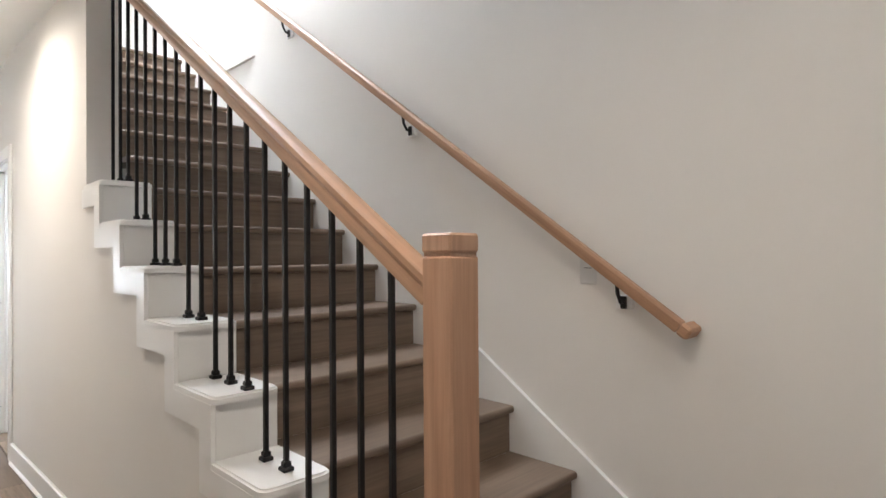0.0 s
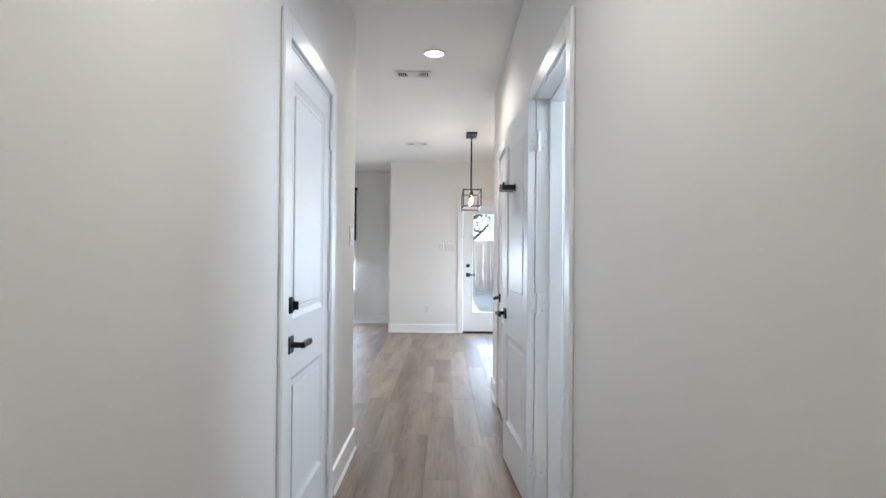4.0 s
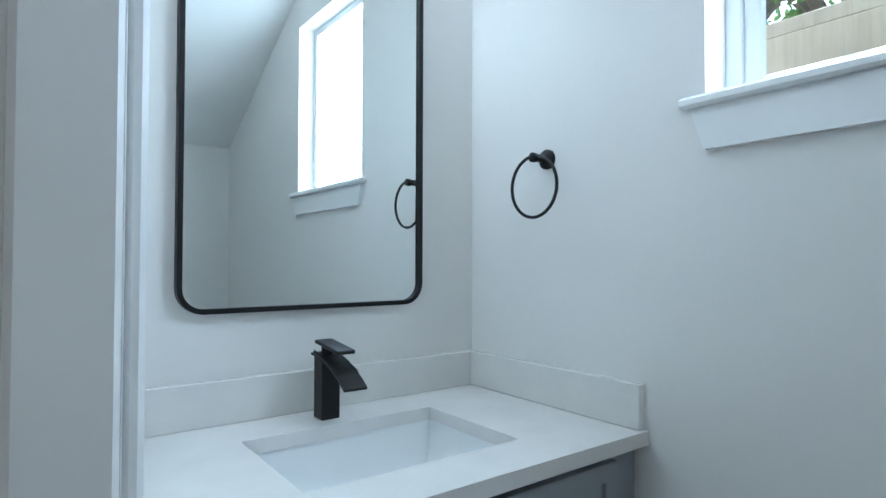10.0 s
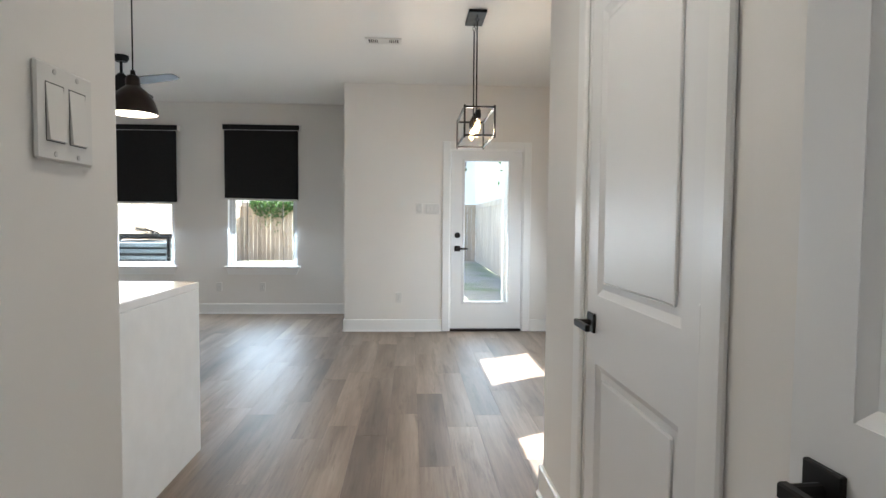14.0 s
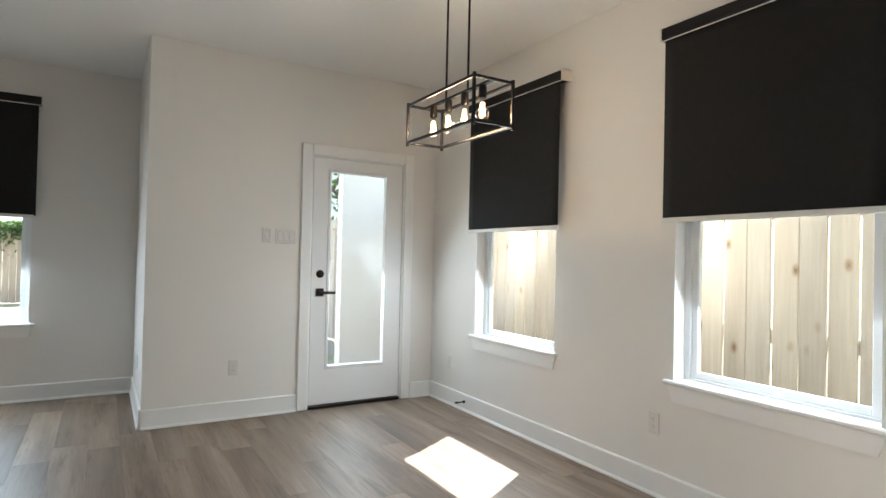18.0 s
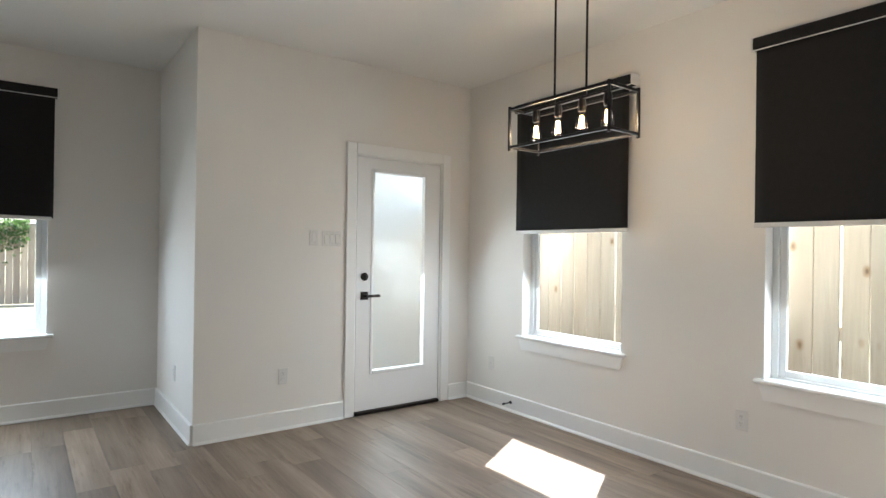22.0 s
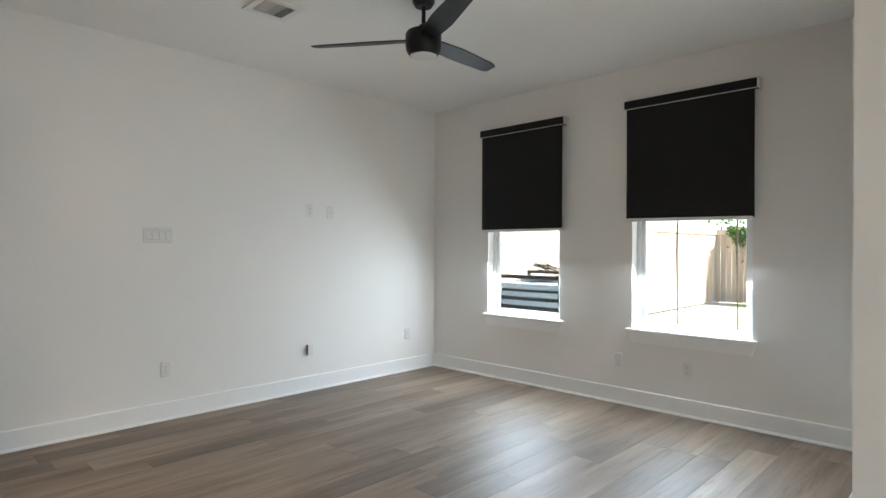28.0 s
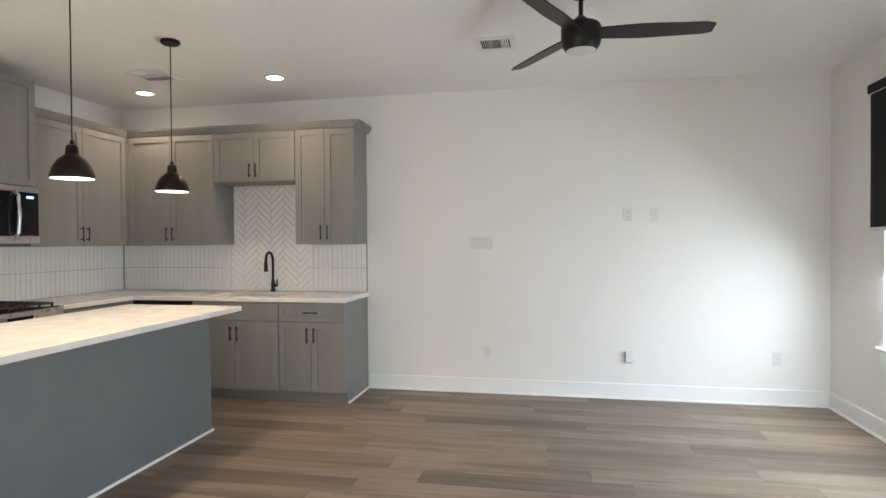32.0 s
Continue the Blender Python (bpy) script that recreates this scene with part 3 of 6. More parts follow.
def window_unit(name, axis, c, out, a0, a1, z0, z1, stool=True, meet=0.7):
    """A white single-hung window in a drywall return, with a stool and a tapered apron. c: room face of the wall, out: +1 or -1 outwards."""
    w = empty(name, label="white vinyl single-hung window", category="window", kind="structure")

    def bx(nm, material, p0, p1, q0, q1, h0, h1, par=w, bev=0.002):
        lo, hi = sorted((c + out * p0, c + out * p1))
        if axis == "y":
            return box_part(nm, material, par, q0, lo, h0, q1, hi, h1, bev)
        return box_part(nm, material, par, lo, q0, h0, hi, q1, h1, bev)
    d0, d1 = 0.085, 0.15
    f = 0.035
    bx("frame_side", M_VINYL, d0, d1, a0, a0 + f, z0, z1)
    bx("frame_side", M_VINYL, d0, d1, a1 - f, a1, z0, z1)
    bx("frame_head", M_VINYL, d0, d1, a0 + f, a1 - f, z1 - f, z1)
    bx("frame_sill", M_VINYL, d0, d1, a0 + f, a1 - f, z0, z0 + 0.03)
    zm = z0 + (z1 - z0) * meet
    for nm, h0, h1, e0 in (("lower_sash", z0 + 0.03, zm + 0.02, 0.095), ("upper_sash", zm - 0.02, z1 - f, 0.122)):
        s = 0.036
        b = bmesh.new()
        lo, hi = sorted((c + out * e0, c + out * (e0 + 0.026)))
        for q0, q1, k0, k1 in ((a0 + f, a0 + f + s, h0, h1), (a1 - f - s, a1 - f, h0, h1), (a0 + f + s, a1 - f - s, h0, h0 + s), (a0 + f + s, a1 - f - s, h1 - s, h1)):
            add_box(b, *((q0, lo, k0, q1, hi, k1) if axis == "y" else (lo, q0, k0, hi, q1, k1)), 0.003)
        sash = part(nm, b, M_VINYL, w)
        pn = bx("pane", M_PANE, e0 + 0.011, e0 + 0.015, a0 + f + s, a1 - f - s, h0 + s, h1 - s, sash, 0)
        pn.visible_shadow = False
    if stool:
        bx("stool", M_TRIM, 0.0005, 0.0835, a0 + 0.0005, a1 - 0.0005, z0 + 0.0005, z0 + 0.018)
        bx("stool_nose", M_TRIM, -0.035, -0.0005, a0 - 0.045, a1 + 0.045, z0 - 0.0035, z0 + 0.020, bev=0.006)
        b = bmesh.new()
        pts = [(a0 - 0.025, z0 - 0.004), (a1 + 0.025, z0 - 0.004), (a1 - 0.005, z0 - 0.092), (a0 + 0.005, z0 - 0.092)]
        if axis == "y":
            add_prism(b, pts, 1, c, c - out * 0.017)
        else:
            add_prism(b, pts, 0, c, c - out * 0.017)
        part("apron", b, M_TRIM, w)
    return w


window_unit("window_1", "y", YB, 1, *W1, WIN_Z0, WIN_Z1)
window_unit("window_2", "y", YB, 1, *W2, WIN_Z0, WIN_Z1)
window_unit("window_3", "x", XE, 1, *W3, WIN_Z0, WIN_Z1)
window_unit("window_4", "x", XE, 1, *W4, WIN_Z0, WIN_Z1)
window_unit("window_5", "x", BX1, 1, *BATHW, meet=0.5)


# ---- doors ----
def lever_set(parent, m, material=M_BLACK, turn=1, deadbolt=False):
    """A square rose with a flat lever along local +x (turn: +1 or -1); the door face is the local plane y=0, the room at -y."""
    b = bmesh.new()
    add_box(b, -0.032, -0.010, -0.032, 0.032, 0.0, 0.032, 0.002)
    rose = part("lever_rose", b, material, parent, "square black door rose")
    b = bmesh.new()
    add_cyl(b, (0, -0.008, 0), (0, -0.052, 0), 0.011, n=12)
    add_box(b, min(-0.012 * turn, 0.115 * turn), -0.062, -0.011, max(-0.012 * turn, 0.115 * turn), -0.046, 0.011, 0.003)
    lv = part("lever", b, material, parent, "flat black lever handle", smooth=False)
    for o in (rose, lv):
        o.matrix_local = m
    if deadbolt:
        b = bmesh.new()
        add_lathe(b, [(0.032, 0), (0.032, 0.008), (0.027, 0.014), (0.0, 0.016)], 24, pose(0, 0, 0, 90, 0, 0))
        add_box(b, -0.006, -0.034, -0.016, 0.006, -0.012, 0.016, 0.002)
        o = part("deadbolt", b, material, parent, "round black deadbolt turn")
        o.matrix_local = m @ pose(0, 0, 0.15)


def hinge(parent, m, name="hinge", open_plates=False):
    b = bmesh.new()
    add_cyl(b, (0, 0, -0.05), (0, 0, 0.05), 0.0075, n=10)
    for k in (-0.03, -0.01, 0.01, 0.03):
        add_cyl(b, (0, 0, k - 0.0004), (0, 0, k + 0.0004), 0.0079, n=10)
    o = part(name, b, M_TRIM, parent, "white painted hinge")
    o.matrix_local = m
    for sx in (-1, 1) if open_plates else ():
        b = bmesh.new()
        add_box(b, sx * 0.006, 0.0035, -0.05, sx * 0.041, 0.0062, 0.05, 0.0008)
        for zz in (-0.035, 0, 0.035):
            add_cyl(b, (sx * (0.024 if zz else 0.032), 0.0042, zz), (sx * (0.024 if zz else 0.032), 0.0028, zz), 0.0045, n=10)
        part("hinge_plate", b, M_TRIM, o, "flat white hinge plate with three screws")
        for zz in (-0.035, 0, 0.035):
            xx = sx * (0.024 if zz else 0.032)
            b = bmesh.new()
            add_box(b, xx - 0.0028, 0.0024, zz - 0.0006, xx + 0.0028, 0.0030, zz + 0.0006)
            add_box(b, xx - 0.0006, 0.0024, zz - 0.0028, xx + 0.0006, 0.0030, zz + 0.0028)
            part("screw_slot", b, M_DARK, o)
    return o


def panel_leaf(w, h, t=0.035):
    """A moulded two-panel door leaf standing on z=0, hinge edge at x=0, between y=0 (face) and y=t."""
    b = bmesh.new()
    st = 0.10
    rails = [(0.0, 0.24), (0.77, 0.995), (h - 0.115, h)]
    add_box(b, 0, 0, 0, st, t, h)
    add_box(b, w - st, 0, 0, w, t, h)
    for z0, z1 in rails:
        add_box(b, st, 0, z0, w - st, t, z1)
    for z0, z1 in ((0.24, 0.77), (0.995, h - 0.115)):
        add_box(b, st, 0.011, z0, w - st, t - 0.011, z1)
        for y0, y1 in ((0.0035, 0.0112), (t - 0.0112, t - 0.0035)):
            # sloped moulding towards the panel, then the raised field
            face = y0 if y0 < t / 2 else y1
            inner = y1 if y0 < t / 2 else y0
            add_box(b, st + 0.042, min(face, inner), z0 + 0.042, w - st - 0.042, max(face, inner), z1 - 0.042, 0.0065)
        for sgn, yy in ((1, 0.0), (-1, t)):
            y2 = yy + sgn * 0.011
            outer = [(st, z0), (w - st, z0), (w - st, z1), (st, z1)]
            inn = [(st + 0.022, z0 + 0.022), (w - st - 0.022, z0 + 0.022), (w - st - 0.022, z1 - 0.022), (st + 0.022, z1 - 0.022)]
            vo = [b.verts.new((p[0], yy + sgn * 0.0015, p[1])) for p in outer]
            vi = [b.verts.new((p[0], y2 - sgn * 0.0002, p[1])) for p in inn]
            for k in range(4):
                b.faces.new((vo[k], vo[(k + 1) % 4], vi[(k + 1) % 4], vi[k]))
    return b


def casing(name, axis, c, side, a0, a1, h=DH, w=0.085, depth=T, far=True, skip=(), stop=None):
    """Jambs, stop and flat casing round a doorway, on the face c (room towards side) of a wall of that depth."""
    e = empty(name, label="white painted door frame and casing", category="door frame", kind="structure")

    def bx(nm, p0, p1, q0, q1, z0, z1, bev=0.003):
        lo, hi = sorted((p0, p1))
        return box_part(nm, M_TRIM, e, *((lo, q0, z0, hi, q1, z1) if axis == "x" else (q0, lo, z0, q1, hi, z1)), bev)
    back = c - side * depth
    j = 0.016
    bx("jamb", c + side * 0.001, back, a0 + 0.001, a0 + j, 0, h - 0.001)
    bx("jamb", c + side * 0.001, back, a1 - j, a1 - 0.001, 0, h - 0.001)
    bx("head_jamb", c + side * 0.001, back, a0 + j, a1 - j, h - j, h - 0.001)
    if stop:
        lo, hi = c - side * stop[0], c - side * stop[1]
        bx("door_stop_strip", lo, hi, a0 + j, a0 + j + 0.011, 0, h - j, 0.006)
        bx("door_stop_strip", lo, hi, a1 - j - 0.011, a1 - j, 0, h - j, 0.006)
        bx("door_stop_head", lo, hi, a0 + j + 0.011, a1 - j - 0.011, h - j - 0.011, h - j, 0.002)
    for face, s in ((c, side), (back, -side)) if far else ((c, side),):
        tag = "" if face == c else "back_"
        r = 0.005
        if tag + "near" not in skip:
            bx(tag + "casing_side", face, face + s * 0.018, a0 - w + r, a0 + r, 0, h + w - r, 0.006)
        if tag + "far" not in skip:
            bx(tag + "casing_side", face, face + s * 0.018, a1 - r, a1 + w - r, 0, h + w - r, 0.006)
        bx(tag + "casing_head", face, face + s * 0.018, a0 + r, a1 - r, h - r, h + w - r)
    return e


# glass back door
d1 = empty("door_1", label="white back door with a full glass pane, closed", category="door", kind="structure")
casing("door_frame", "y", YD, -1, *DOORX, depth=0.16, far=False)
a0, a1 = DOORX[0] + 0.021, DOORX[1] - 0.021
b = bmesh.new()
g0, g1, gz0, gz1 = 3.822, 4.322, 0.334, 1.93
y0, y1 = YD + 0.006, YD + 0.05
for q in ((a0, 0.03, g0 - 0.02, 2.039), (g1 + 0.02, 0.03, a1, 2.039), (g0 - 0.02, 0.03, g1 + 0.02, gz0 - 0.02), (g0 - 0.02, gz1 + 0.02, g1 + 0.02, 2.039)):
    add_box(b, q[0], y0, q[1], q[2], y1, q[3])
part("leaf", b, M_DOOR, d1)
b = bmesh.new()
for q in ((g0 - 0.022, gz0 - 0.022, g0 + 0.004, gz1 + 0.022), (g1 - 0.004, gz0 - 0.022, g1 + 0.022, gz1 + 0.022), (g0 + 0.004, gz0 - 0.022, g1 - 0.004, gz0 + 0.004), (g0 + 0.004, gz1 - 0.004, g1 - 0.004, gz1 + 0.022)):
    add_box(b, q[0], y0 - 0.006, q[1], q[2], y1 + 0.006, q[3], 0.004)
part("glazing_frame", b, M_DOOR, d1)
pn = box_part("pane", M_PANE, d1, g0 + 0.004, YD + 0.022, gz0 + 0.004, g1 - 0.004, YD + 0.027, gz1 - 0.004, 0)
pn.visible_shadow = False
lever_set(d1, pose(3.745, y0, 0.94), M_BRONZE, 1, True)
for z in (0.25, 1.02, 1.82):
    hinge(d1, pose(a1 + 0.008, YD - 0.004, z))
box_part("threshold", M_BRONZE, d1, DOORX[0] + 0.017, YD - 0.02, 0.0, DOORX[1] - 0.017, YD + 0.15, 0.026, 0.006, "dark bronze threshold")

# bathroom door, folded back flat against the hall wall
casing("bath_door_frame", "x", XR, -1, *BD, depth=TH, stop=(0.064, 0.138))
d2 = empty("door_2", pose(XR + 0.011, BD[1] - 0.025, 0.012), "white two-panel bathroom door, folded back open", "door", kind="structure")
LEAF_W = 0.70
leaf = part("leaf", panel_leaf(LEAF_W, 2.03), M_DOOR, d2)
leaf.matrix_local = pose(-0.016, 0.0075, 0, 0, 0, 93.6)
for z in (0.20, 1.009, 1.82):
    hinge(d2, pose(0, 0, z), open_plates=True)
lever_set(leaf, pose(LEAF_W - 0.065, 0.035, 0.895, 0, 0, 180), M_BLACK, 1)
HOOK = (0.395, 1.63)
b = bmesh.new()
add_box(b, HOOK[0] - 0.060, 0.035, HOOK[1] - 0.018, HOOK[0] + 0.060, 0.041, HOOK[1] + 0.018, 0.0015)
add_box(b, HOOK[0] - 0.056, 0.040, HOOK[1] - 0.015, HOOK[0] + 0.056, 0.108, HOOK[1] + 0.015, 0.002)
for sx in (-1, 1):
    add_cyl(b, (HOOK[0] + sx * 0.049, 0.101, HOOK[1] + 0.012), (HOOK[0] + sx * 0.049, 0.101, HOOK[1] + 0.027), 0.0062, n=12)
part("robe_hook", b, M_BLACK, leaf, "square black robe hook with two short prongs")

# closet door, closed
casing("closet_door_frame", "x", XR, -1, *CD, far=False)
d3 = empty("door_3", pose(XR + 0.002, CD[0] + 0.019, 0.012), "white two-panel closet door, closed", "door", kind="structure")
lf = part("leaf", panel_leaf(CD[1] - CD[0] - 0.038, 2.03), M_DOOR, d3)
lf.matrix_local = pose(0.035, 0, 0, 0, 0, 90)
lever_set(lf, pose(CD[1] - CD[0] - 0.10, 0.035, 0.90, 0, 0, 180), M_BLACK, 1)
for z in (0.20, 1.015, 1.82):
    hinge(d3, pose(-0.008, -0.006, z))

# west hall door with lever and deadbolt, closed
casing("hall_door_frame", "x", XL, 1, *LD, far=False)
d4 = empty("door_4", pose(XL - 0.002, LD[0] + 0.019, 0.012), "white two-panel hall door with black lever, closed", "door", kind="structure")
lf = part("leaf", panel_leaf(LD[1] - LD[0] - 0.038, 2.03), M_DOOR, d4)
lf.matrix_local = pose(0, 0, 0, 0, 0, 90)
lever_set(lf, pose(0.065, 0, 0.90), M_BLACK, 1, True)
for z in (0.20, 1.01, 1.82):
    hinge(d4, pose(0.008, LD[1] - LD[0] - 0.032, z))

# west door near the stair, closed
casing("foyer_door_frame", "x", XL, 1, *ED, far=False)
d5 = empty("door_5", pose(XL - 0.002, ED[0] + 0.019, 0.012), "white two-panel foyer door with black lever, closed", "door", kind="structure")
lf = part("leaf", panel_leaf(ED[1] - ED[0] - 0.038, 2.03), M_DOOR, d5)
lf.matrix_local = pose(0, 0, 0, 0, 0, 90)
lever_set(lf, pose(0.065, 0, 0.84), M_BLACK, 1)
for z in (0.20, 1.01, 1.82):
    hinge(d5, pose(0.008, ED[1] - ED[0] - 0.032, z))


# ---- stair ----
RISE, RUN = 0.1905, 0.2925
NOSE1 = (-0.9955, 0.1835)          # y and z of the first nosing
N_STEP = 16
CX0, CX1 = SX0, 4.09            # white curb
CAP_T = 0.024
CAP_FROM, CAP_TO = 1, 9          # curb steps open to the hall
SLOPE = RISE / RUN


def cap_yz(k):
    """Front edge and top of the curb cap of step k."""
    return NOSE1[0] + RUN * k - 0.072, NOSE1[1] + RISE * k + 0.012


stair = empty("staircase", label="closed staircase with grey-brown plank treads and a white stepped curb", category="staircase")
bm = bmesh.new()
add_box(bm, CX1 + 0.001, 0, -0.03, SX1 - 0.019, RUN + 0.024, 0)
es = [e for e in bm.edges if all(abs(v.co.y) < 1e-4 for v in e.verts) and abs(e.verts[0].co.x - e.verts[1].co.x) > 0.1]
bmesh.ops.bevel(bm, geom=es, offset=0.013, segments=5, affect="EDGES", profile=0.5)
tread_me = mesh_of("tread", bm, M_STAIR, True)
bm = bmesh.new()
add_box(bm, CX1 + 0.001, 0.025, -RISE + 0.0, SX1 - 0.019, 0.04, -0.0305)
riser_me = mesh_of("riser", bm, M_STAIR)
for k in range(N_STEP):
    for nm, me in (("tread", tread_me), ("riser", riser_me)):
        o = new(nm, me)
        o.parent = stair
        o.location = (0, NOSE1[0] + RUN * k, NOSE1[1] + RISE * k)
CURB_Y0 = -0.711
BAND_W, BAND_H = 0.085, 0.088
for k in range(CAP_FROM, CAP_TO):
    y, z = cap_yz(k)
    y2 = min(y + RUN, WALL_FROM - 0.001)
    yf = max(y, CURB_Y0)
    b = bmesh.new()
    add_box(b, CX0 - 0.012, yf, z - CAP_T, CX1, y2 + (0.018 if k < CAP_TO - 1 else 0.0), z)
    es = [e for e in b.edges if abs(e.verts[0].co.z - e.verts[1].co.z) > 0.01 and e.verts[0].co.y < yf + 0.001]
    bmesh.ops.bevel(b, geom=es, offset=0.034, segments=5, affect="EDGES", profile=0.5)
    bmesh.ops.bevel(b, geom=[e for e in b.edges if all(v.co.z > z - 0.001 for v in e.verts)], offset=0.007, segments=3, affect="EDGES")
    part("curb_cap", b, M_TRIM, stair, "white painted curb cap", True)
    z0 = cap_yz(k - 1)[1]
    box_part("curb_block", M_TRIM, stair, CX0 + 0.0015, max(y + 0.02, CURB_Y0), z0 - 0.15 if k > CAP_FROM else 0.0, CX1 - 0.003, y2 + 0.05 if k < CAP_TO - 1 else y2, z - CAP_T + 0.0005, 0.002, "white painted curb")
    # stepped band on the hall face
    b = bmesh.new()
    t0, t1, f = z0 - CAP_T, z - CAP_T, max(y + 0.018, CURB_Y0 + 0.002)
    e_ = min(y2 + 0.018 + BAND_W, WALL_FROM + 0.03)
    if k == CAP_FROM:
        t0 = 0.0
    for q in ((f, t0, f + BAND_W, t1 - BAND_H), (f, t1 - BAND_H, e_, t1)):
        add_box(b, CX0 - 0.013, q[0], q[1], CX0 + 0.0005, q[2], q[3])
    part("stepped_band", b, M_TRIM, stair, "white stepped trim band")
# plastered side below the curb, on the hall
bm = bmesh.new()
steps = []
for k in range(CAP_FROM, CAP_TO):
    y, z = cap_yz(k)
    y2 = y + RUN + 0.045 if k < CAP_TO - 1 else WALL_FROM
    steps += [(max(y + 0.045, CURB_Y0 + 0.02), z - CAP_T - 0.03), (y2, z - CAP_T - 0.03)]
add_prism(bm, [(steps[0][0], 0.0)] + steps + [(steps[-1][0], 0.0)], 0, CX0, CX0 + 0.05)
structure(part("wall_under_stair", bm, M_WALL), "white plastered wall under the stair", "wall")
# skirt board on the far wall
bm = bmesh.new()
yk, zk = NOSE1[0] + RUN * 16, NOSE1[1] + RISE * 16
add_prism(bm, [(NOSE1[0] - 0.35, 0.0), (NOSE1[0] - 0.35, 0.14), (NOSE1[0] - 0.18, 0.14), (yk, zk + 0.115), (yk, zk - 0.3), (NOSE1[0] + 0.25, 0.0)], 0, SX1 - 0.018, SX1)
part("skirt_board", bm, M_TRIM, stair, "white painted skirt board")

# newel
NX, NY = 3.99, -0.755
newel = empty("newel_post", pose(NX, NY, 0), "square natural oak newel post with a plain cap", "post")
box_part("shaft", M_OAKV, newel, -0.0415, -0.0415, 0.0, 0.0415, 0.0415, 1.372, 0.004)
box_part("neck", M_OAKV, newel, -0.038, -0.038, 1.3715, 0.038, 0.038, 1.379, 0.001)
box_part("cap", M_OAKV, newel, -0.0425, -0.0425, 1.3785, 0.0425, 0.0425, 1.418, 0.005)

# sloping oak rail with balusters
RAIL_LIFT = 0.93
rail_x = NX


def rail_z(y):
    return NOSE1[1] + (y - NOSE1[0]) * SLOPE + RAIL_LIFT


bar = empty("stair_rail", pose(rail_x, NY, 0), "oak handrail with black metal balusters", "railing")
RY1 = WALL_FROM + 0.0
ang = math.atan2(RISE, RUN)
L = (RY1 - (NY + 0.0415)) / math.cos(ang)
b = bmesh.new()
prof = [(-0.026, -0.031), (0.026, -0.031), (0.029, -0.012), (0.024, 0.0), (0.030, 0.012), (0.028, 0.024), (0.017, 0.031), (-0.017, 0.031), (-0.028, 0.024), (-0.030, 0.012), (-0.024, 0.0), (-0.029, -0.012)]
add_prism(b, prof, 1, 0, L)
o = part("handrail", b, M_OAK, bar, "natural oak handrail", True)
o.matrix_local = pose(0, 0.0415, rail_z(NY + 0.0415), math.degrees(ang), 0, 0)
for i in range(-7, 13):
    yy = 0.1325 + 0.117 * i
    k = int((yy + 0.012 - cap_yz(0)[0]) // RUN)
    z = cap_yz(k)[1]
    top = rail_z(yy) - 0.036
    bb = bmesh.new()
    add_box(bb, -0.0068, -0.0068, 0.0, 0.0068, 0.0068, top - z, 0.0015)
    o = part("baluster", bb, M_BLACK, bar)
    o.location = (0, yy - NY, z)
    bb = bmesh.new()
    add_box(bb, -0.0165, -0.0165, 0.0, 0.0165, 0.0165, 0.012, 0.002)
    add_box(bb, -0.0115, -0.0115, 0.012, 0.0115, 0.0115, 0.028, 0.003)
    sh = part("baluster_shoe", bb, M_BLACK, bar)
    sh.location = (0, yy - NY, z)

# wall rail on the far wall
wr = empty("wall_handrail", pose(SX1 - 0.07, -0.845, 0), "round-edged oak wall handrail on black brackets", "handrail")
WRL = 5.1
WR_Z = 1.125
ang2 = math.atan(0.70)
b = bmesh.new()
add_prism(b, [(-0.018, -0.021), (0.018, -0.021), (0.022, -0.004), (0.02, 0.012), (0.011, 0.02), (-0.011, 0.02), (-0.02, 0.012), (-0.022, -0.004)], 1, 0.03, WRL)
o = part("handrail", b, M_OAK, wr, "natural oak handrail", True)
o.matrix_local = pose(0, 0, WR_Z, math.degrees(ang2), 0, 0)
b = bmesh.new()
add_box(b, -0.0225, -0.012, -0.022, 0.069, 0.0305, 0.021, 0.008)
o = part("return_end", b, M_OAK, wr, "oak rail return to the wall", True)
o.matrix_local = pose(0, 0, WR_Z, math.degrees(ang2), 0, 0)
for d in (0.24, 1.345, 2.48, 3.6):
    y, z = d, WR_Z + 0.70 * d
    b = bmesh.new()
    add_box(b, 0.05, y - 0.032, z - 0.115, 0.069, y + 0.032, z - 0.065, 0.003)
    part("bracket_block", b, M_TRIM, wr, "small white backing block")
    b = bmesh.new()
    add_tube(b, [(0.05, y, z - 0.09), (0.025, y, z - 0.088), (0.006, y, z - 0.06), (0, y, z - 0.024)], 0.007)
    add_box(b, 0.042, y - 0.011, z - 0.112, 0.0505, y + 0.011, z - 0.068, 0.002)
    part("bracket", b, M_BLACK, wr, "black metal rail bracket", True)


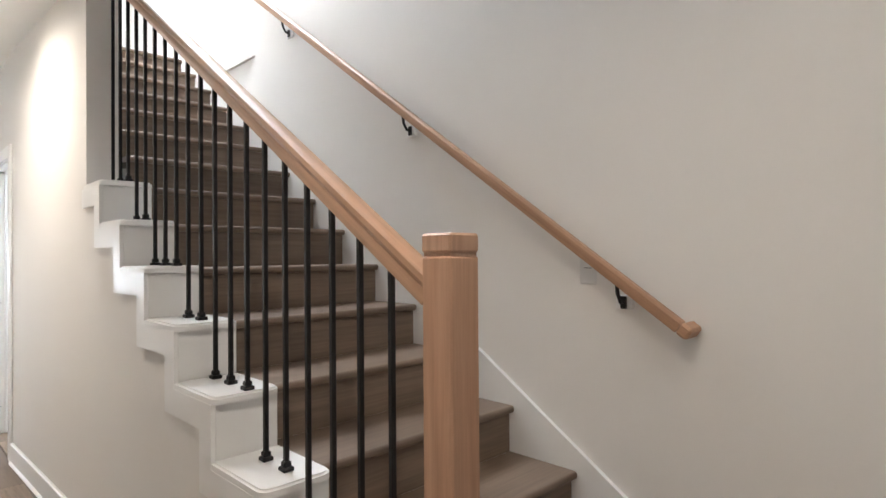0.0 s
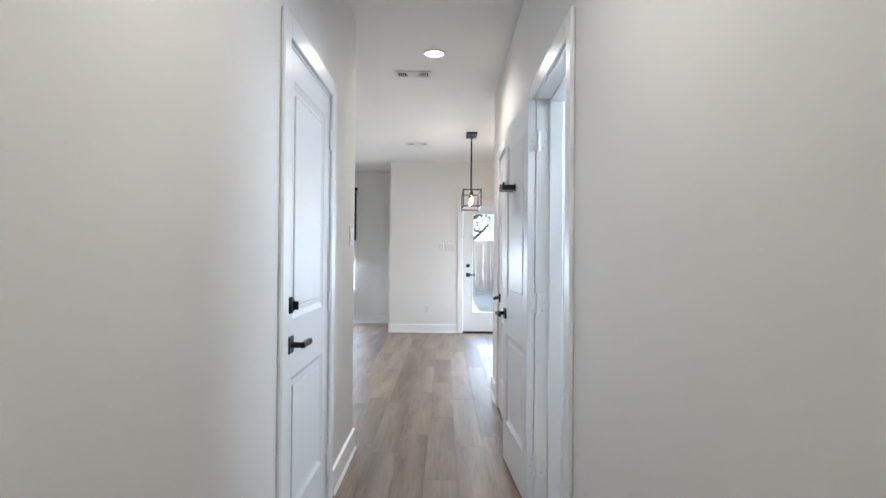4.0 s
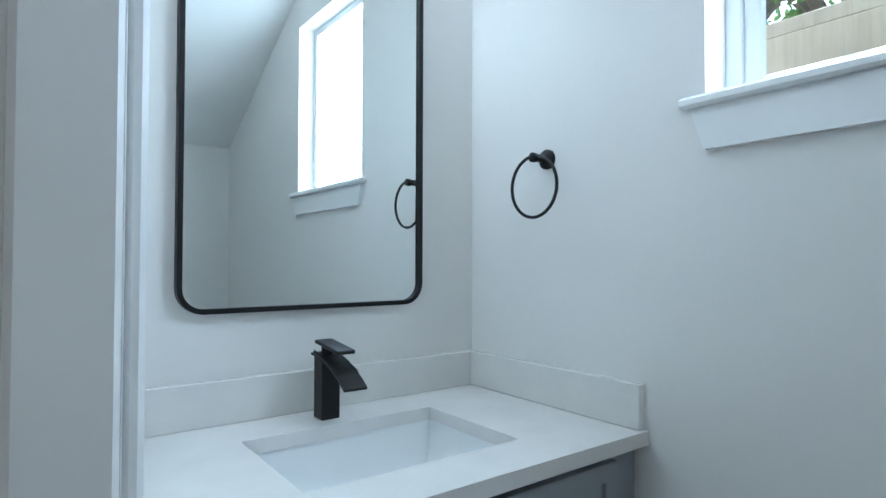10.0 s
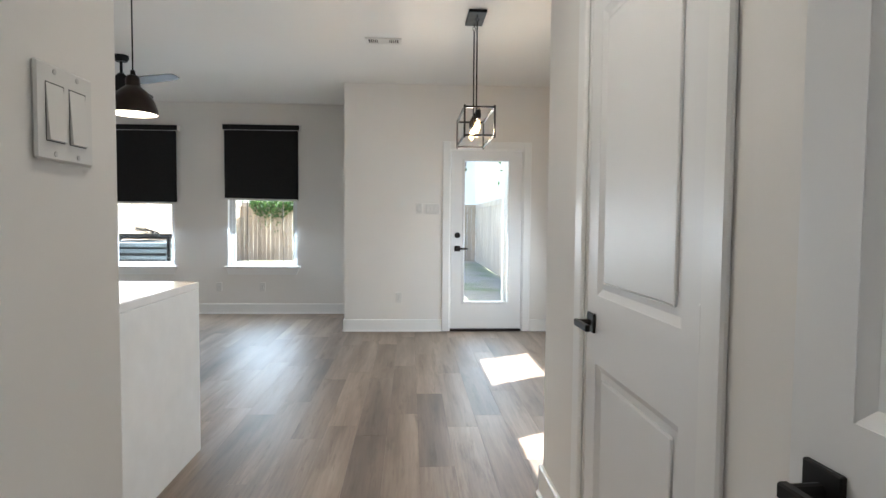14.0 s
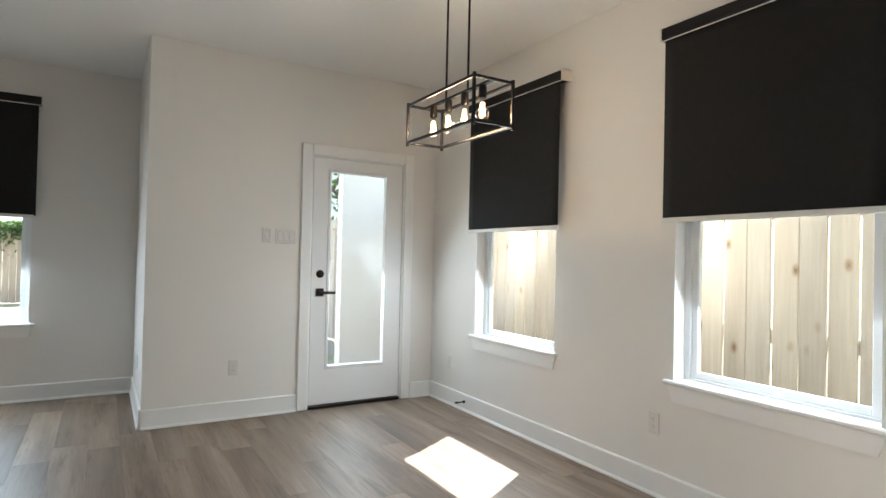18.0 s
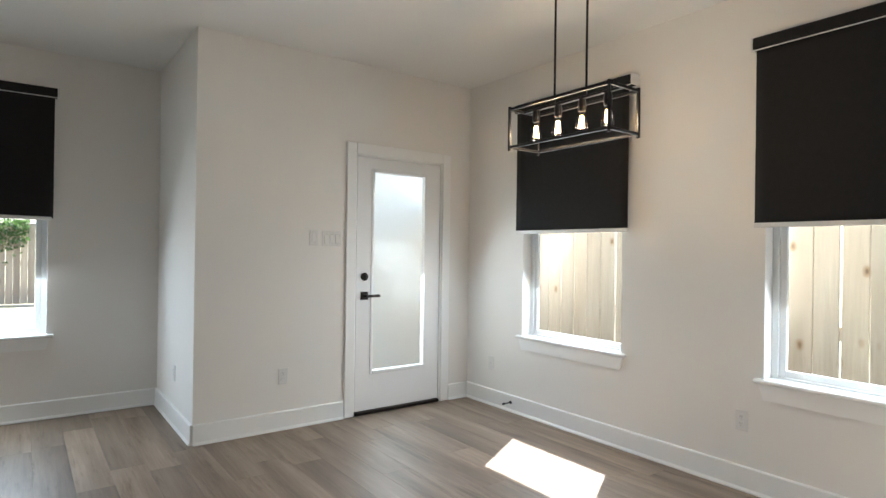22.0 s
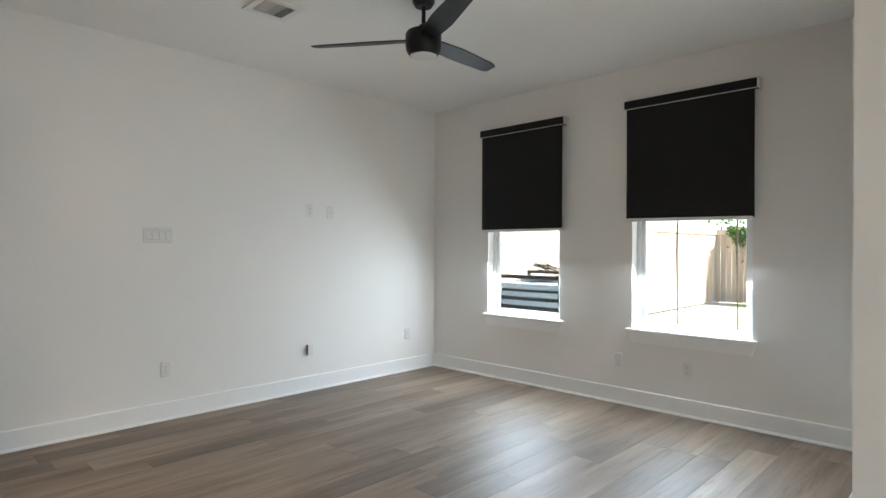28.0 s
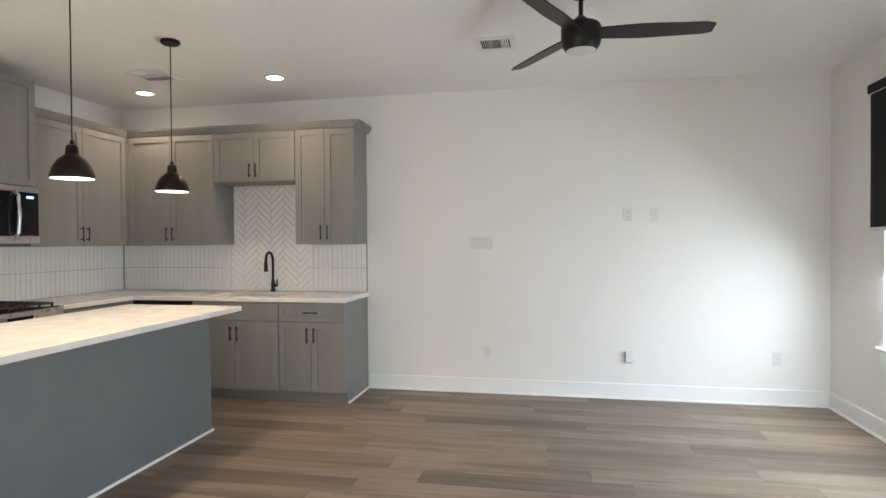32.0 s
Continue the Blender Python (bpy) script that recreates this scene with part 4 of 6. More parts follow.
# ---- small wall fittings ----
def plate(name, m, gangs=1, kind="switch", label=""):
    """A cover plate in the local plane y=0, facing -y."""
    w = 0.07 + 0.046 * (gangs - 1)
    e = empty(name, m, label, name.replace("_", " "))
    box_part("cover", M_PLASTIC, e, -w / 2, -0.006, -0.0575, w / 2, -0.0003, 0.0575, 0.003)
    for g in range(gangs):
        cx = (g - (gangs - 1) / 2) * 0.046
        if kind in ("switch", "outlet"):
            for zz in (-0.0485, 0.0485) if kind == "switch" else (0.0,):
                b = bmesh.new()
                add_lathe(b, [(0.0034, 0.0), (0.0034, 0.0008), (0.0, 0.0012)], 10, pose(cx, -0.0059, zz, 90, 0, 0))
                part("plate_screw", b, M_STEEL, e, "small steel plate screw")
        if kind == "switch":
            b = bmesh.new()
            add_prism(b, [(-0.0055, -0.033), (-0.0105, -0.033), (-0.0065, 0.033), (-0.0055, 0.033)], 0, cx - 0.0165, cx + 0.0165)
            part("rocker", b, M_PLASTIC, e)
            b = bmesh.new()
            for q in ((cx - 0.0178, -0.0345, cx - 0.0168, 0.0345), (cx + 0.0168, -0.0345, cx + 0.0178, 0.0345), (cx - 0.0168, 0.0335, cx + 0.0168, 0.0345), (cx - 0.0168, -0.0345, cx + 0.0168, -0.0335)):
                add_box(b, q[0], -0.0064, q[1], q[2], -0.0058, q[3])
            part("rocker_gap", b, M_DARK, e)
        elif kind == "outlet":
            for zz in (-0.0195, 0.0195):
                b = bmesh.new()
                add_lathe(b, [(0.0165, 0), (0.0165, 0.002), (0.0155, 0.0027)], 20, pose(cx, -0.0058, zz, 90, 0, 0))
                f = part("socket_face", b, M_PLASTIC, e)
                b = bmesh.new()
                for sx, hh in ((-0.006, 0.0045), (0.006, 0.0035)):
                    add_box(b, cx + sx - 0.001, -0.0091, zz - hh + 0.003, cx + sx + 0.001, -0.0083, zz + hh + 0.003)
                add_cyl(b, (cx, -0.0091, zz - 0.009), (cx, -0.0083, zz - 0.009), 0.0022, n=8)
                part("socket_slot", b, M_DARK, e)
        elif kind == "blank":
            box_part("slot", M_DARK, e, cx - 0.016, -0.0066, 0.002, cx + 0.016, -0.0058, 0.0045, 0)
        else:
            b = bmesh.new()
            add_cyl(b, (cx, -0.006, 0), (cx, -0.012, 0), 0.006, n=10)
            part("jack", b, M_STEEL, e)
    return e


def on_wall(axis, c, side, a, z):
    """The pose of a plate on the face c of a wall: it looks towards side."""
    if axis == "y":
        return pose(a, c, z, 0, 0, 0 if side < 0 else 180)
    return pose(c, a, z, 0, 0, 270 if side < 0 else 90)


for spec in FITTINGS:
    nm, axis, c, side, a, z, gangs, kind, label = spec
    plate(nm, on_wall(axis, c, side, a, z), gangs, kind, label)
# plug-in device with a small cover on the west wall
pl = empty("plug_in_device", on_wall("x", XW, 1, CABLE_Y, 0.37), "small white plug-in device with a dark side", "plug")
box_part("body", M_PLASTIC, pl, -0.028, -0.03, -0.05, 0.03, -0.001, 0.05, 0.005)
box_part("side_slot", M_DARK, pl, -0.0295, -0.025, -0.04, -0.0275, -0.006, 0.04, 0.0005)
# door stop on the east baseboard
ds = empty("door_stop", pose(XE - 0.016, DSTOP_Y, 0.075), "thin black spring door stop", "door stop")
b = bmesh.new()
add_cyl(b, (0, 0, 0), (-0.075, 0, 0.0), 0.005, n=10)
add_cyl(b, (0, 0, 0), (-0.006, 0, 0), 0.013, n=12)
add_cyl(b, (-0.07, 0, 0), (-0.085, 0, 0), 0.009, n=12)
part("stem", b, M_BLACK, ds, smooth=True)


# ---- roller blinds ----
def blind(axis, c, a0, a1, ztop, zbot, label, tilt=0.0):
    """A blackout roller blind hung in front of a window on the face c, room towards smaller values."""
    w, mid = a1 - a0, (a0 + a1) / 2
    e = empty("roller_blind", pose(mid, c, ztop, 0, 0, 0) if axis == "y" else pose(c, mid, ztop, 0, 0, 270), label, "blind", "roller blinds")
    b = bmesh.new()
    add_prism(b, [(-0.088, -0.01), (-0.088, -0.055), (-0.080, -0.068), (-0.02, -0.068), (-0.004, -0.06), (-0.004, 0.0), (-0.078, 0.0)], 0, -w / 2, w / 2)
    part("cassette", b, M_FABRIC, e, "black fabric-wrapped cassette")
    for sx in (-1, 1):
        b = bmesh.new()
        add_box(b, sx * (w / 2 + 0.001), -0.090, -0.070, sx * (w / 2 + 0.012), -0.0015, 0.003, 0.004)
        part("end_cap", b, M_PLASTIC, e, "white plastic end cap")
    box_part("cassette_line", M_PLASTIC, e, -w / 2, -0.0875, -0.0735, w / 2, -0.083, -0.0685, 0.0005, "thin white edge")
    b = bmesh.new()
    h = ztop - zbot
    nx, nz = 16, 20
    grid = [[None] * (nz + 1) for _ in range(nx + 1)]
    fw = w - 0.03
    for i in range(nx + 1):
        for k in range(nz + 1):
            u, v = i / nx, k / nz
            bow = 0.004 * math.sin(u * math.pi) * v + 0.0015 * math.sin(u * 9 + v * 3)
            grid[i][k] = b.verts.new((-fw / 2 + fw * u, -0.075 + bow, -0.06 - (h - 0.075) * v + tilt * (u - 0.5) * v))
    for i in range(nx):
        for k in range(nz):
            b.faces.new((grid[i][k], grid[i + 1][k], grid[i + 1][k + 1], grid[i][k + 1]))
    o = part("fabric", b, M_FABRIC, e, "black blackout fabric", True)
    md = o.modifiers.new("thick", "SOLIDIFY")
    md.thickness = 0.0012
    b = bmesh.new()
    add_box(b, -fw / 2 - 0.003, -0.083, -h, fw / 2 + 0.003, -0.066, -h + 0.026, 0.004)
    o = part("bottom_bar", b, M_PLASTIC, e, "white aluminium bottom bar")
    o.rotation_euler[1] = -tilt / fw
    return e


for axis, c, q0, q1, zt, zb, lb, tl in BLINDS:
    blind(axis, c, q0, q1, zt, zb, lb, tl)


# ---- ceiling fittings ----
def vent(x, y, w=0.30, d=0.15, turn=0.0, open_face=False, edge=0.025):
    e = empty("ceiling_vent", pose(x, y, CEIL, 0, 0, turn), "white louvred ceiling air vent", "vent", "ceiling vents")
    b = bmesh.new()
    for q in ((-w / 2, -d / 2, w / 2, -d / 2 + edge), (-w / 2, d / 2 - edge, w / 2, d / 2), (-w / 2, -d / 2 + edge, -w / 2 + edge, d / 2 - edge), (w / 2 - edge, -d / 2 + edge, w / 2, d / 2 - edge)):
        add_box(b, q[0], q[1], -0.009, q[2], q[3], -0.0005)
    part("frame", b, M_PLASTIC, e)
    box_part("backing", M_DARK, e, -w / 2 + edge, -d / 2 + edge, -0.0025, w / 2 - edge, d / 2 - edge, -0.0005, 0)
    n = 14
    for k in range(n):
        x0 = -w / 2 + edge + 0.005 + (w - 2 * edge - 0.01) * (k + 0.5) / n
        b = bmesh.new()
        lean = 0.006 if k < n * 0.3 else (-0.006 if k > n * 0.68 else 0.0005)
        wdt = 0.0012 if lean != 0.0005 else 0.0012
        add_prism(b, [(x0 - wdt, -0.003), (x0 + wdt, -0.003), (x0 + wdt + lean, -0.010), (x0 - wdt + lean, -0.010)], 1, -d / 2 + edge + 0.001, d / 2 - edge - 0.001)
        part("slat", b, M_PLASTIC, e)
    if open_face:
        return e
    b = bmesh.new()
    add_box(b, -w * 0.16, -d / 2 + edge + 0.001, -0.0085, w * 0.16, d / 2 - edge - 0.001, -0.003)
    part("centre_louvre", b, M_PLASTIC, e)
    return e


for v in VENTS:
    vent(*v)


def can_light(x, y, z=CEIL, watts=5.0, color=(1.0, 0.86, 0.70), on=True, cone=165):
    e = empty("recessed_light", pose(x, y, z), "round recessed ceiling light with a white trim, lit", "ceiling light", "recessed lights")
    b = bmesh.new()
    add_lathe(b, [(0.088, 0.0), (0.088, -0.004), (0.080, -0.008), (0.066, -0.009), (0.064, -0.003)], 32)
    part("trim_ring", b, M_PLASTIC, e, smooth=True)
    b = bmesh.new()
    add_lathe(b, [(0.0, -0.0035), (0.064, -0.0035), (0.064, -0.001), (0.0, -0.001)], 32)
    part("lens", b, M_CANLIGHT, e, "glowing frosted lens")
    lamp("recessed_lamp", "SPOT", look((x, y, z - 0.03), (x, y, 0)), watts, color, cone=cone, blend=1.0, soft=0.07)


for c in CANS:
    can_light(*c)


# dining chandelier
def chandelier(x, y, ztop, zbot, hx, hy):
    e = empty("chandelier", pose(x, y, CEIL), "black open-frame linear chandelier with four lit filament bulbs", "chandelier")
    t_, b_ = ztop - CEIL, zbot - CEIL
    box_part("canopy", M_BLACK, e, -0.065, -0.15, -0.022, 0.065, 0.15, -0.0005, 0.003)
    r = 0.0065
    b = bmesh.new()
    for sx in (-1, 1):
        for zz in (t_, b_):
            add_box(b, sx * hx - r, -hy, zz - r, sx * hx + r, hy, zz + r, 0.001)
    for sy in (-1, 1):
        for zz in (t_, b_):
            add_box(b, -hx + r, sy * hy - r, zz - r, hx - r, sy * hy + r, zz + r, 0.001)
        for sx in (-1, 1):
            add_box(b, sx * hx - r, sy * hy - r, b_ - r - 0.012, sx * hx + r, sy * hy + r, t_ + r + 0.008, 0.001)
    part("frame", b, M_BLACK, e, "black box frame")
    box_part("socket_bar", M_BLACK, e, -0.011, -hy + r, t_ - 0.006, 0.011, hy - r, t_ + 0.006, 0.002)
    for sy in (-1, 1):
        b = bmesh.new()
        yy = sy * hy * 0.32
        add_cyl(b, (0, yy, t_), (0, yy, -0.075), 0.0055, n=10)
        add_tube(b, [(0.011 * math.cos(a), yy, -0.058 + 0.017 * math.sin(a)) for a in (k * math.pi / 6 for k in range(12))], 0.0025, 6, True)
        add_tube(b, [(0, yy + 0.009 * math.cos(a), -0.034 + 0.014 * math.sin(a)) for a in (k * math.pi / 6 for k in range(12))], 0.0025, 6, True)
        part("stem", b, M_BLACK, e, "black hanging stem", True)
    for k in range(4):
        yy = hy * (-0.72 + 0.48 * k)
        b = bmesh.new()
        add_lathe(b, [(0.0, 0.0), (0.017, 0.0), (0.019, -0.02), (0.019, -0.055), (0.016, -0.06), (0.0, -0.06)], 16, pose(0, yy, t_ - 0.006))
        sk = part("socket", b, M_BLACK, e, smooth=True)
        b = bmesh.new()
        add_lathe(b, [(0.012, -0.06), (0.014, -0.075), (0.024, -0.105), (0.030, -0.13), (0.029, -0.145), (0.019, -0.163), (0.0, -0.17)], 20, pose(0, yy, t_ - 0.006))
        bl = part("bulb", b, M_BULB, e, "clear filament bulb", True)
        bl.visible_shadow = False
        b = bmesh.new()
        for a in range(6):
            ca, sa = math.cos(a * math.pi / 3), math.sin(a * math.pi / 3)
            add_cyl(b, (0.006 * ca, yy + 0.006 * sa, t_ - 0.085), (0.012 * ca, yy + 0.012 * sa, t_ - 0.142), 0.0016, n=6)
        part("filament", b, M_FIL, bl, "glowing filament")
        lamp("bulb_lamp", "POINT", pose(x, y + yy, ztop - 0.12), 0.7, (1.0, 0.80, 0.58), soft=0.025)
    return e


chandelier(*CHAND)


def dome_pendant(x, y, zrim):
    e = empty("dome_pendant", pose(x, y, CEIL), "dark bronze dome pendant lamp, lit", "pendant lamp", "island pendants")
    b = bmesh.new()
    add_lathe(b, [(0.0, -0.0005), (0.062, -0.0005), (0.064, -0.012), (0.055, -0.024), (0.0, -0.026)], 28)
    part("canopy", b, M_BRONZE, e, smooth=True)
    zr = zrim - CEIL
    b = bmesh.new()
    add_cyl(b, (0, 0, -0.02), (0, 0, zr + 0.20), 0.0035, n=8)
    part("cord", b, M_BLACK, e, smooth=True)
    b = bmesh.new()
    out = [(0.105, 0.0), (0.108, 0.012), (0.104, 0.03), (0.092, 0.065), (0.070, 0.100), (0.044, 0.122), (0.032, 0.132), (0.031, 0.165), (0.024, 0.18), (0.012, 0.184), (0.010, 0.205), (0.0, 0.206)]
    add_lathe(b, [(r, zr + z) for r, z in out], 36)
    bmesh.ops.delete(b, geom=[f for f in b.faces if len(f.verts) > 8 and f.calc_center_median().z < zr + 0.01], context="FACES")
    part("shade", b, M_BRONZE, e, "dark bronze metal dome shade", True)
    b = bmesh.new()
    inn = [(0.102, 0.002), (0.098, 0.03), (0.088, 0.062), (0.066, 0.094), (0.03, 0.118), (0.0, 0.12)]
    add_lathe(b, [(r, zr + z) for r, z in inn], 36)
    bmesh.ops.delete(b, geom=[f for f in b.faces if len(f.verts) > 8 and f.calc_center_median().z < zr + 0.01], context="FACES")
    part("lining", b, M_DOMEIN, e, "inner lining that glows in place of bulb light", True)
    lamp("pendant_lamp", "SPOT", look((x, y, zrim + 0.03), (x, y, 0)), 3.6, (1.0, 0.76, 0.52), cone=140, blend=0.5, soft=0.05)


for p in PENDANTS:
    dome_pendant(*p)


def ceiling_fan(x, y, zlens, turn):
    e = empty("ceiling_fan", pose(x, y, CEIL), "black three-blade ceiling fan, at rest", "ceiling fan")
    zl = zlens - CEIL
    b = bmesh.new()
    add_lathe(b, [(0.0, -0.0005), (0.066, -0.0005), (0.066, -0.03), (0.05, -0.055), (0.0, -0.057)], 28)
    part("canopy", b, M_BLACK, e, smooth=True)
    b = bmesh.new()
    add_cyl(b, (0, 0, -0.05), (0, 0, zl + 0.15), 0.0125, n=12)
    part("downrod", b, M_BLACK, e, smooth=True)
    b = bmesh.new()
    add_lathe(b, [(0.0, zl + 0.195), (0.022, zl + 0.19), (0.045, zl + 0.165), (0.05, zl + 0.15), (0.098, zl + 0.145), (0.107, zl + 0.13), (0.107, zl + 0.06), (0.1, zl + 0.03), (0.082, zl + 0.004), (0.0, zl + 0.004)], 36)
    part("motor_housing", b, M_BLACK, e, smooth=True)
    b = bmesh.new()
    add_lathe(b, [(0.0, zl), (0.074, zl), (0.08, zl + 0.0042), (0.0, zl + 0.0043)], 32)
    part("light_lens", b, M_FANLENS, e, "unlit frosted lens", True)
    for k in range(3):
        b = bmesh.new()
        n = 14
        top, bot = [], []
        for i in range(n + 1):
            u = i / n
            r = 0.09 + 0.60 * u
            w0 = 0.050 + 0.016 * min(1, u * 2.5) - 0.016 * max(0, u - 0.35) / 0.65
            if u > 0.93:
                w0 *= 1 - 0.28 * ((u - 0.93) / 0.07) ** 2
            top.append((r, w0))
            bot.append((r, -w0))
        pts = top + bot[::-1]
        lo = [b.verts.new((px, py, -0.0035)) for px, py in pts]
        hi = [b.verts.new((px, py, 0.0035)) for px, py in pts]
        m_ = len(pts)
        for i in range(m_):
            b.faces.new((lo[i], lo[(i + 1) % m_], hi[(i + 1) % m_], hi[i]))
        for i in range(n):
            b.faces.new((lo[i + 1], lo[i], lo[m_ - 1 - i], lo[m_ - 2 - i]))
            b.faces.new((hi[i], hi[i + 1], hi[m_ - 2 - i], hi[m_ - 1 - i]))
        o = part("blade", b, M_BLACK, e, "flat black fan blade")
        o.matrix_local = pose(0, 0, zl + 0.098, 0, 0, turn + 120 * k) @ pose(0, 0, 0, -13, 0, 0)
    return e


ceiling_fan(*FAN)


# ---- kitchen ----
def shaker(name, parent, m, w, h, material, handle=None, hl=0.13):
    """A shaker front in the local plane y=0 (facing -y), lower left corner at the origin."""
    b = bmesh.new()
    st = 0.057 if min(w, h) > 0.2 else 0.04
    t = 0.02
    vs = [[b.verts.new((x, y, z)) for x, z in ((q, q), (w - q, q), (w - q, h - q), (q, h - q))] for q, y in ((0, 0), (0, -t + 0.0012), (0.0012, -t), (st, -t), (st, -t + 0.011))]
    for r0, r1 in zip(vs, vs[1:]):
        for k in range(4):
            b.faces.new((r0[k], r0[(k + 1) % 4], r1[(k + 1) % 4], r1[k]))
    b.faces.new(vs[-1])
    b.faces.new(vs[0][::-1])
    o = part(name, b, material, parent)
    o.matrix_local = m
    if handle:
        hx, hz, vert = handle
        b = bmesh.new()
        d = (0, 0, hl / 2) if vert else (hl / 2, 0, 0)
        add_cyl(b, (hx - d[0], -t - 0.03, hz - d[2]), (hx + d[0], -t - 0.03, hz + d[2]), 0.0055, n=10)
        for sg in (-0.7, 0.7):
            add_cyl(b, (hx + d[0] * sg, -t, hz + d[2] * sg), (hx + d[0] * sg, -t - 0.03, hz + d[2] * sg), 0.005, n=8)
        p = part("bar_pull", b, M_BLACK, o, "black bar pull", True)
    return o


def base_cabinet(m, w, label, material=M_CAB, drawers=True, depth=0.60, h=0.876, doors=2, toe=True, fake=False):
    """A base unit: front in the local plane y=0 facing -y, from x=0 to w, body behind."""
    e = empty("base_cabinet", m, label, "cabinet", "kitchen base cabinets")
    b = bmesh.new()
    add_box(b, 0, 0.001, 0.10, w, depth, h)
    add_box(b, 0.0, 0.06, 0.0, w, depth, 0.10)
    part("body", b, material, e)
    top = h - 0.008
    if drawers:
        shaker("drawer_front", e, pose(0.004, 0, top - 0.155), w - 0.008, 0.15, material, None if fake else (w / 2, 0.075, False))
        dz1 = top - 0.163
    else:
        dz1 = top
    dw = (w - 0.008 - 0.003 * (doors - 1)) / doors
    for k in range(doors):
        hx = dw - 0.03 if k == 0 and doors == 2 else 0.03
        shaker("door", e, pose(0.004 + k * (dw + 0.003), 0, 0.105), dw, dz1 - 0.105, material, (hx, dz1 - 0.105 - 0.11, True))
    return e


def wall_cabinet(m, w, z0, z1, label, depth=0.32, doors=2, low=True):
    e = empty("wall_cabinet", m, label, "cabinet", "kitchen wall cabinets")
    b = bmesh.new()
    add_box(b, 0, 0.001, z0, w, depth, z1)
    part("body", b, M_CAB, e)
    dw = (w - 0.006 - 0.003 * (doors - 1)) / doors
    for k in range(doors):
        hx = dw - 0.03 if k == 0 and doors == 2 else 0.03
        shaker("door", e, pose(0.003 + k * (dw + 0.003), 0, z0 + 0.003), dw, z1 - z0 - 0.006, M_CAB, (hx, 0.10, True))
    return e


def west(y, x):
    """Local x runs towards -y along the west wall... the front looks to +x."""
    return pose(x, y, 0, 0, 0, 90)


CT = 0.914
fx = XW + 0.61                      # fronts of the west base units
KY1 = KR                            # north end of the west run
base_cabinet(west(KY1 - KA, fx), KA, "grey shaker base cabinet with a drawer and two doors")
base_cabinet(west(KY1 - KA - KS, fx), KS, "grey shaker sink cabinet with two doors", fake=False)
dwy1 = KY1 - KA - KS
dish = empty("dishwasher", west(dwy1 - 0.60, fx), "dark stainless dishwasher under the counter", "dishwasher")
box_part("tub", M_DARK, dish, 0.002, 0.02, 0.1, 0.598, 0.58, 0.87, 0)
box_part("door", M_STEEL, dish, 0.003, -0.022, 0.11, 0.597, 0.019, 0.79, 0.004)
box_part("control_panel", M_BLKGLASS, dish, 0.003, -0.022, 0.793, 0.597, 0.019, 0.868, 0.004)
box_part("toe_kick", M_DARK, dish, 0.003, 0.05, 0.0, 0.597, 0.06, 0.105, 0)
box_part("corner_filler", M_CAB, None, XW + 0.003, YK + 0.003, 0.0, fx - 0.02, dwy1 - 0.603, 0.876, 0.001).name = "corner_cabinet"
tagged(bpy.data.objects["corner_cabinet"], "grey corner base cabinet under the worktop", "cabinet")
# white shoe strip along the units
b = bmesh.new()
add_box(b, fx - 0.078, dwy1, 0.0, fx - 0.062, KY1 + 0.016, 0.018, 0.003)
add_box(b, XW + 0.002, KY1 + 0.001, 0.0, fx - 0.078, KY1 + 0.016, 0.018, 0.003)
structure(part("trim_kitchen_shoe", b, M_TRIM), "white shoe moulding along the cabinets", "trim")

# worktop, one L-shaped slab with a sink cut
SINK_Y = (dwy1 + 0.09, dwy1 + KS - 0.09)
wt = empty("worktop", label="white quartz worktop with an undermount sink", category="countertop")
b = bmesh.new()
x0, x1 = XW + 0.001, fx + 0.035
z0, z1 = 0.8765, CT
add_box(b, x0, SINK_Y[1], z0, x1, KY1 + 0.02, z1)
add_box(b, x0, YK + 0.001, z0, x1, SINK_Y[0], z1)
add_box(b, x0, SINK_Y[0], z0, XW + 0.13, SINK_Y[1], z1)
add_box(b, XW + 0.53, SINK_Y[0], z0, x1, SINK_Y[1], z1)
add_box(b, x1, YK + 0.001, z0, RANGE_X[0] - 0.002, YK + 0.645, z1)
part("slab", b, M_QUARTZ, wt)
box_part("slab", M_QUARTZ, wt, RANGE_X[1] + 0.002, YK + 0.001, z0, 1.476, YK + 0.645, z1, 0.0015)
b = bmesh.new()
sx0, sx1, sy0, sy1 = XW + 0.131, XW + 0.529, SINK_Y[0] + 0.001, SINK_Y[1] - 0.001
for q in ((sx0, sy0, sx1, sy0 + 0.008), (sx0, sy1 - 0.008, sx1, sy1), (sx0, sy0 + 0.008, sx0 + 0.008, sy1 - 0.008), (sx1 - 0.008, sy0 + 0.008, sx1, sy1 - 0.008)):
    add_box(b, q[0], q[1], 0.69, q[2], q[3], 0.8764)
add_box(b, sx0, sy0, 0.682, sx1, sy1, 0.69)
part("sink_bowl", b, M_STEEL, wt, "stainless sink bowl")

# south run: units beside the range
base_cabinet(pose(RANGE_X[0] - 0.002, YK + 0.61, 0, 0, 0, 180), RANGE_X[0] - 0.004 - fx, "grey shaker base cabinet beside the range", doors=1, drawers=True)
base_cabinet(pose(1.476, YK + 0.61, 0, 0, 0, 180), 1.474 - RANGE_X[1], "grey shaker base cabinet by the range", doors=1)

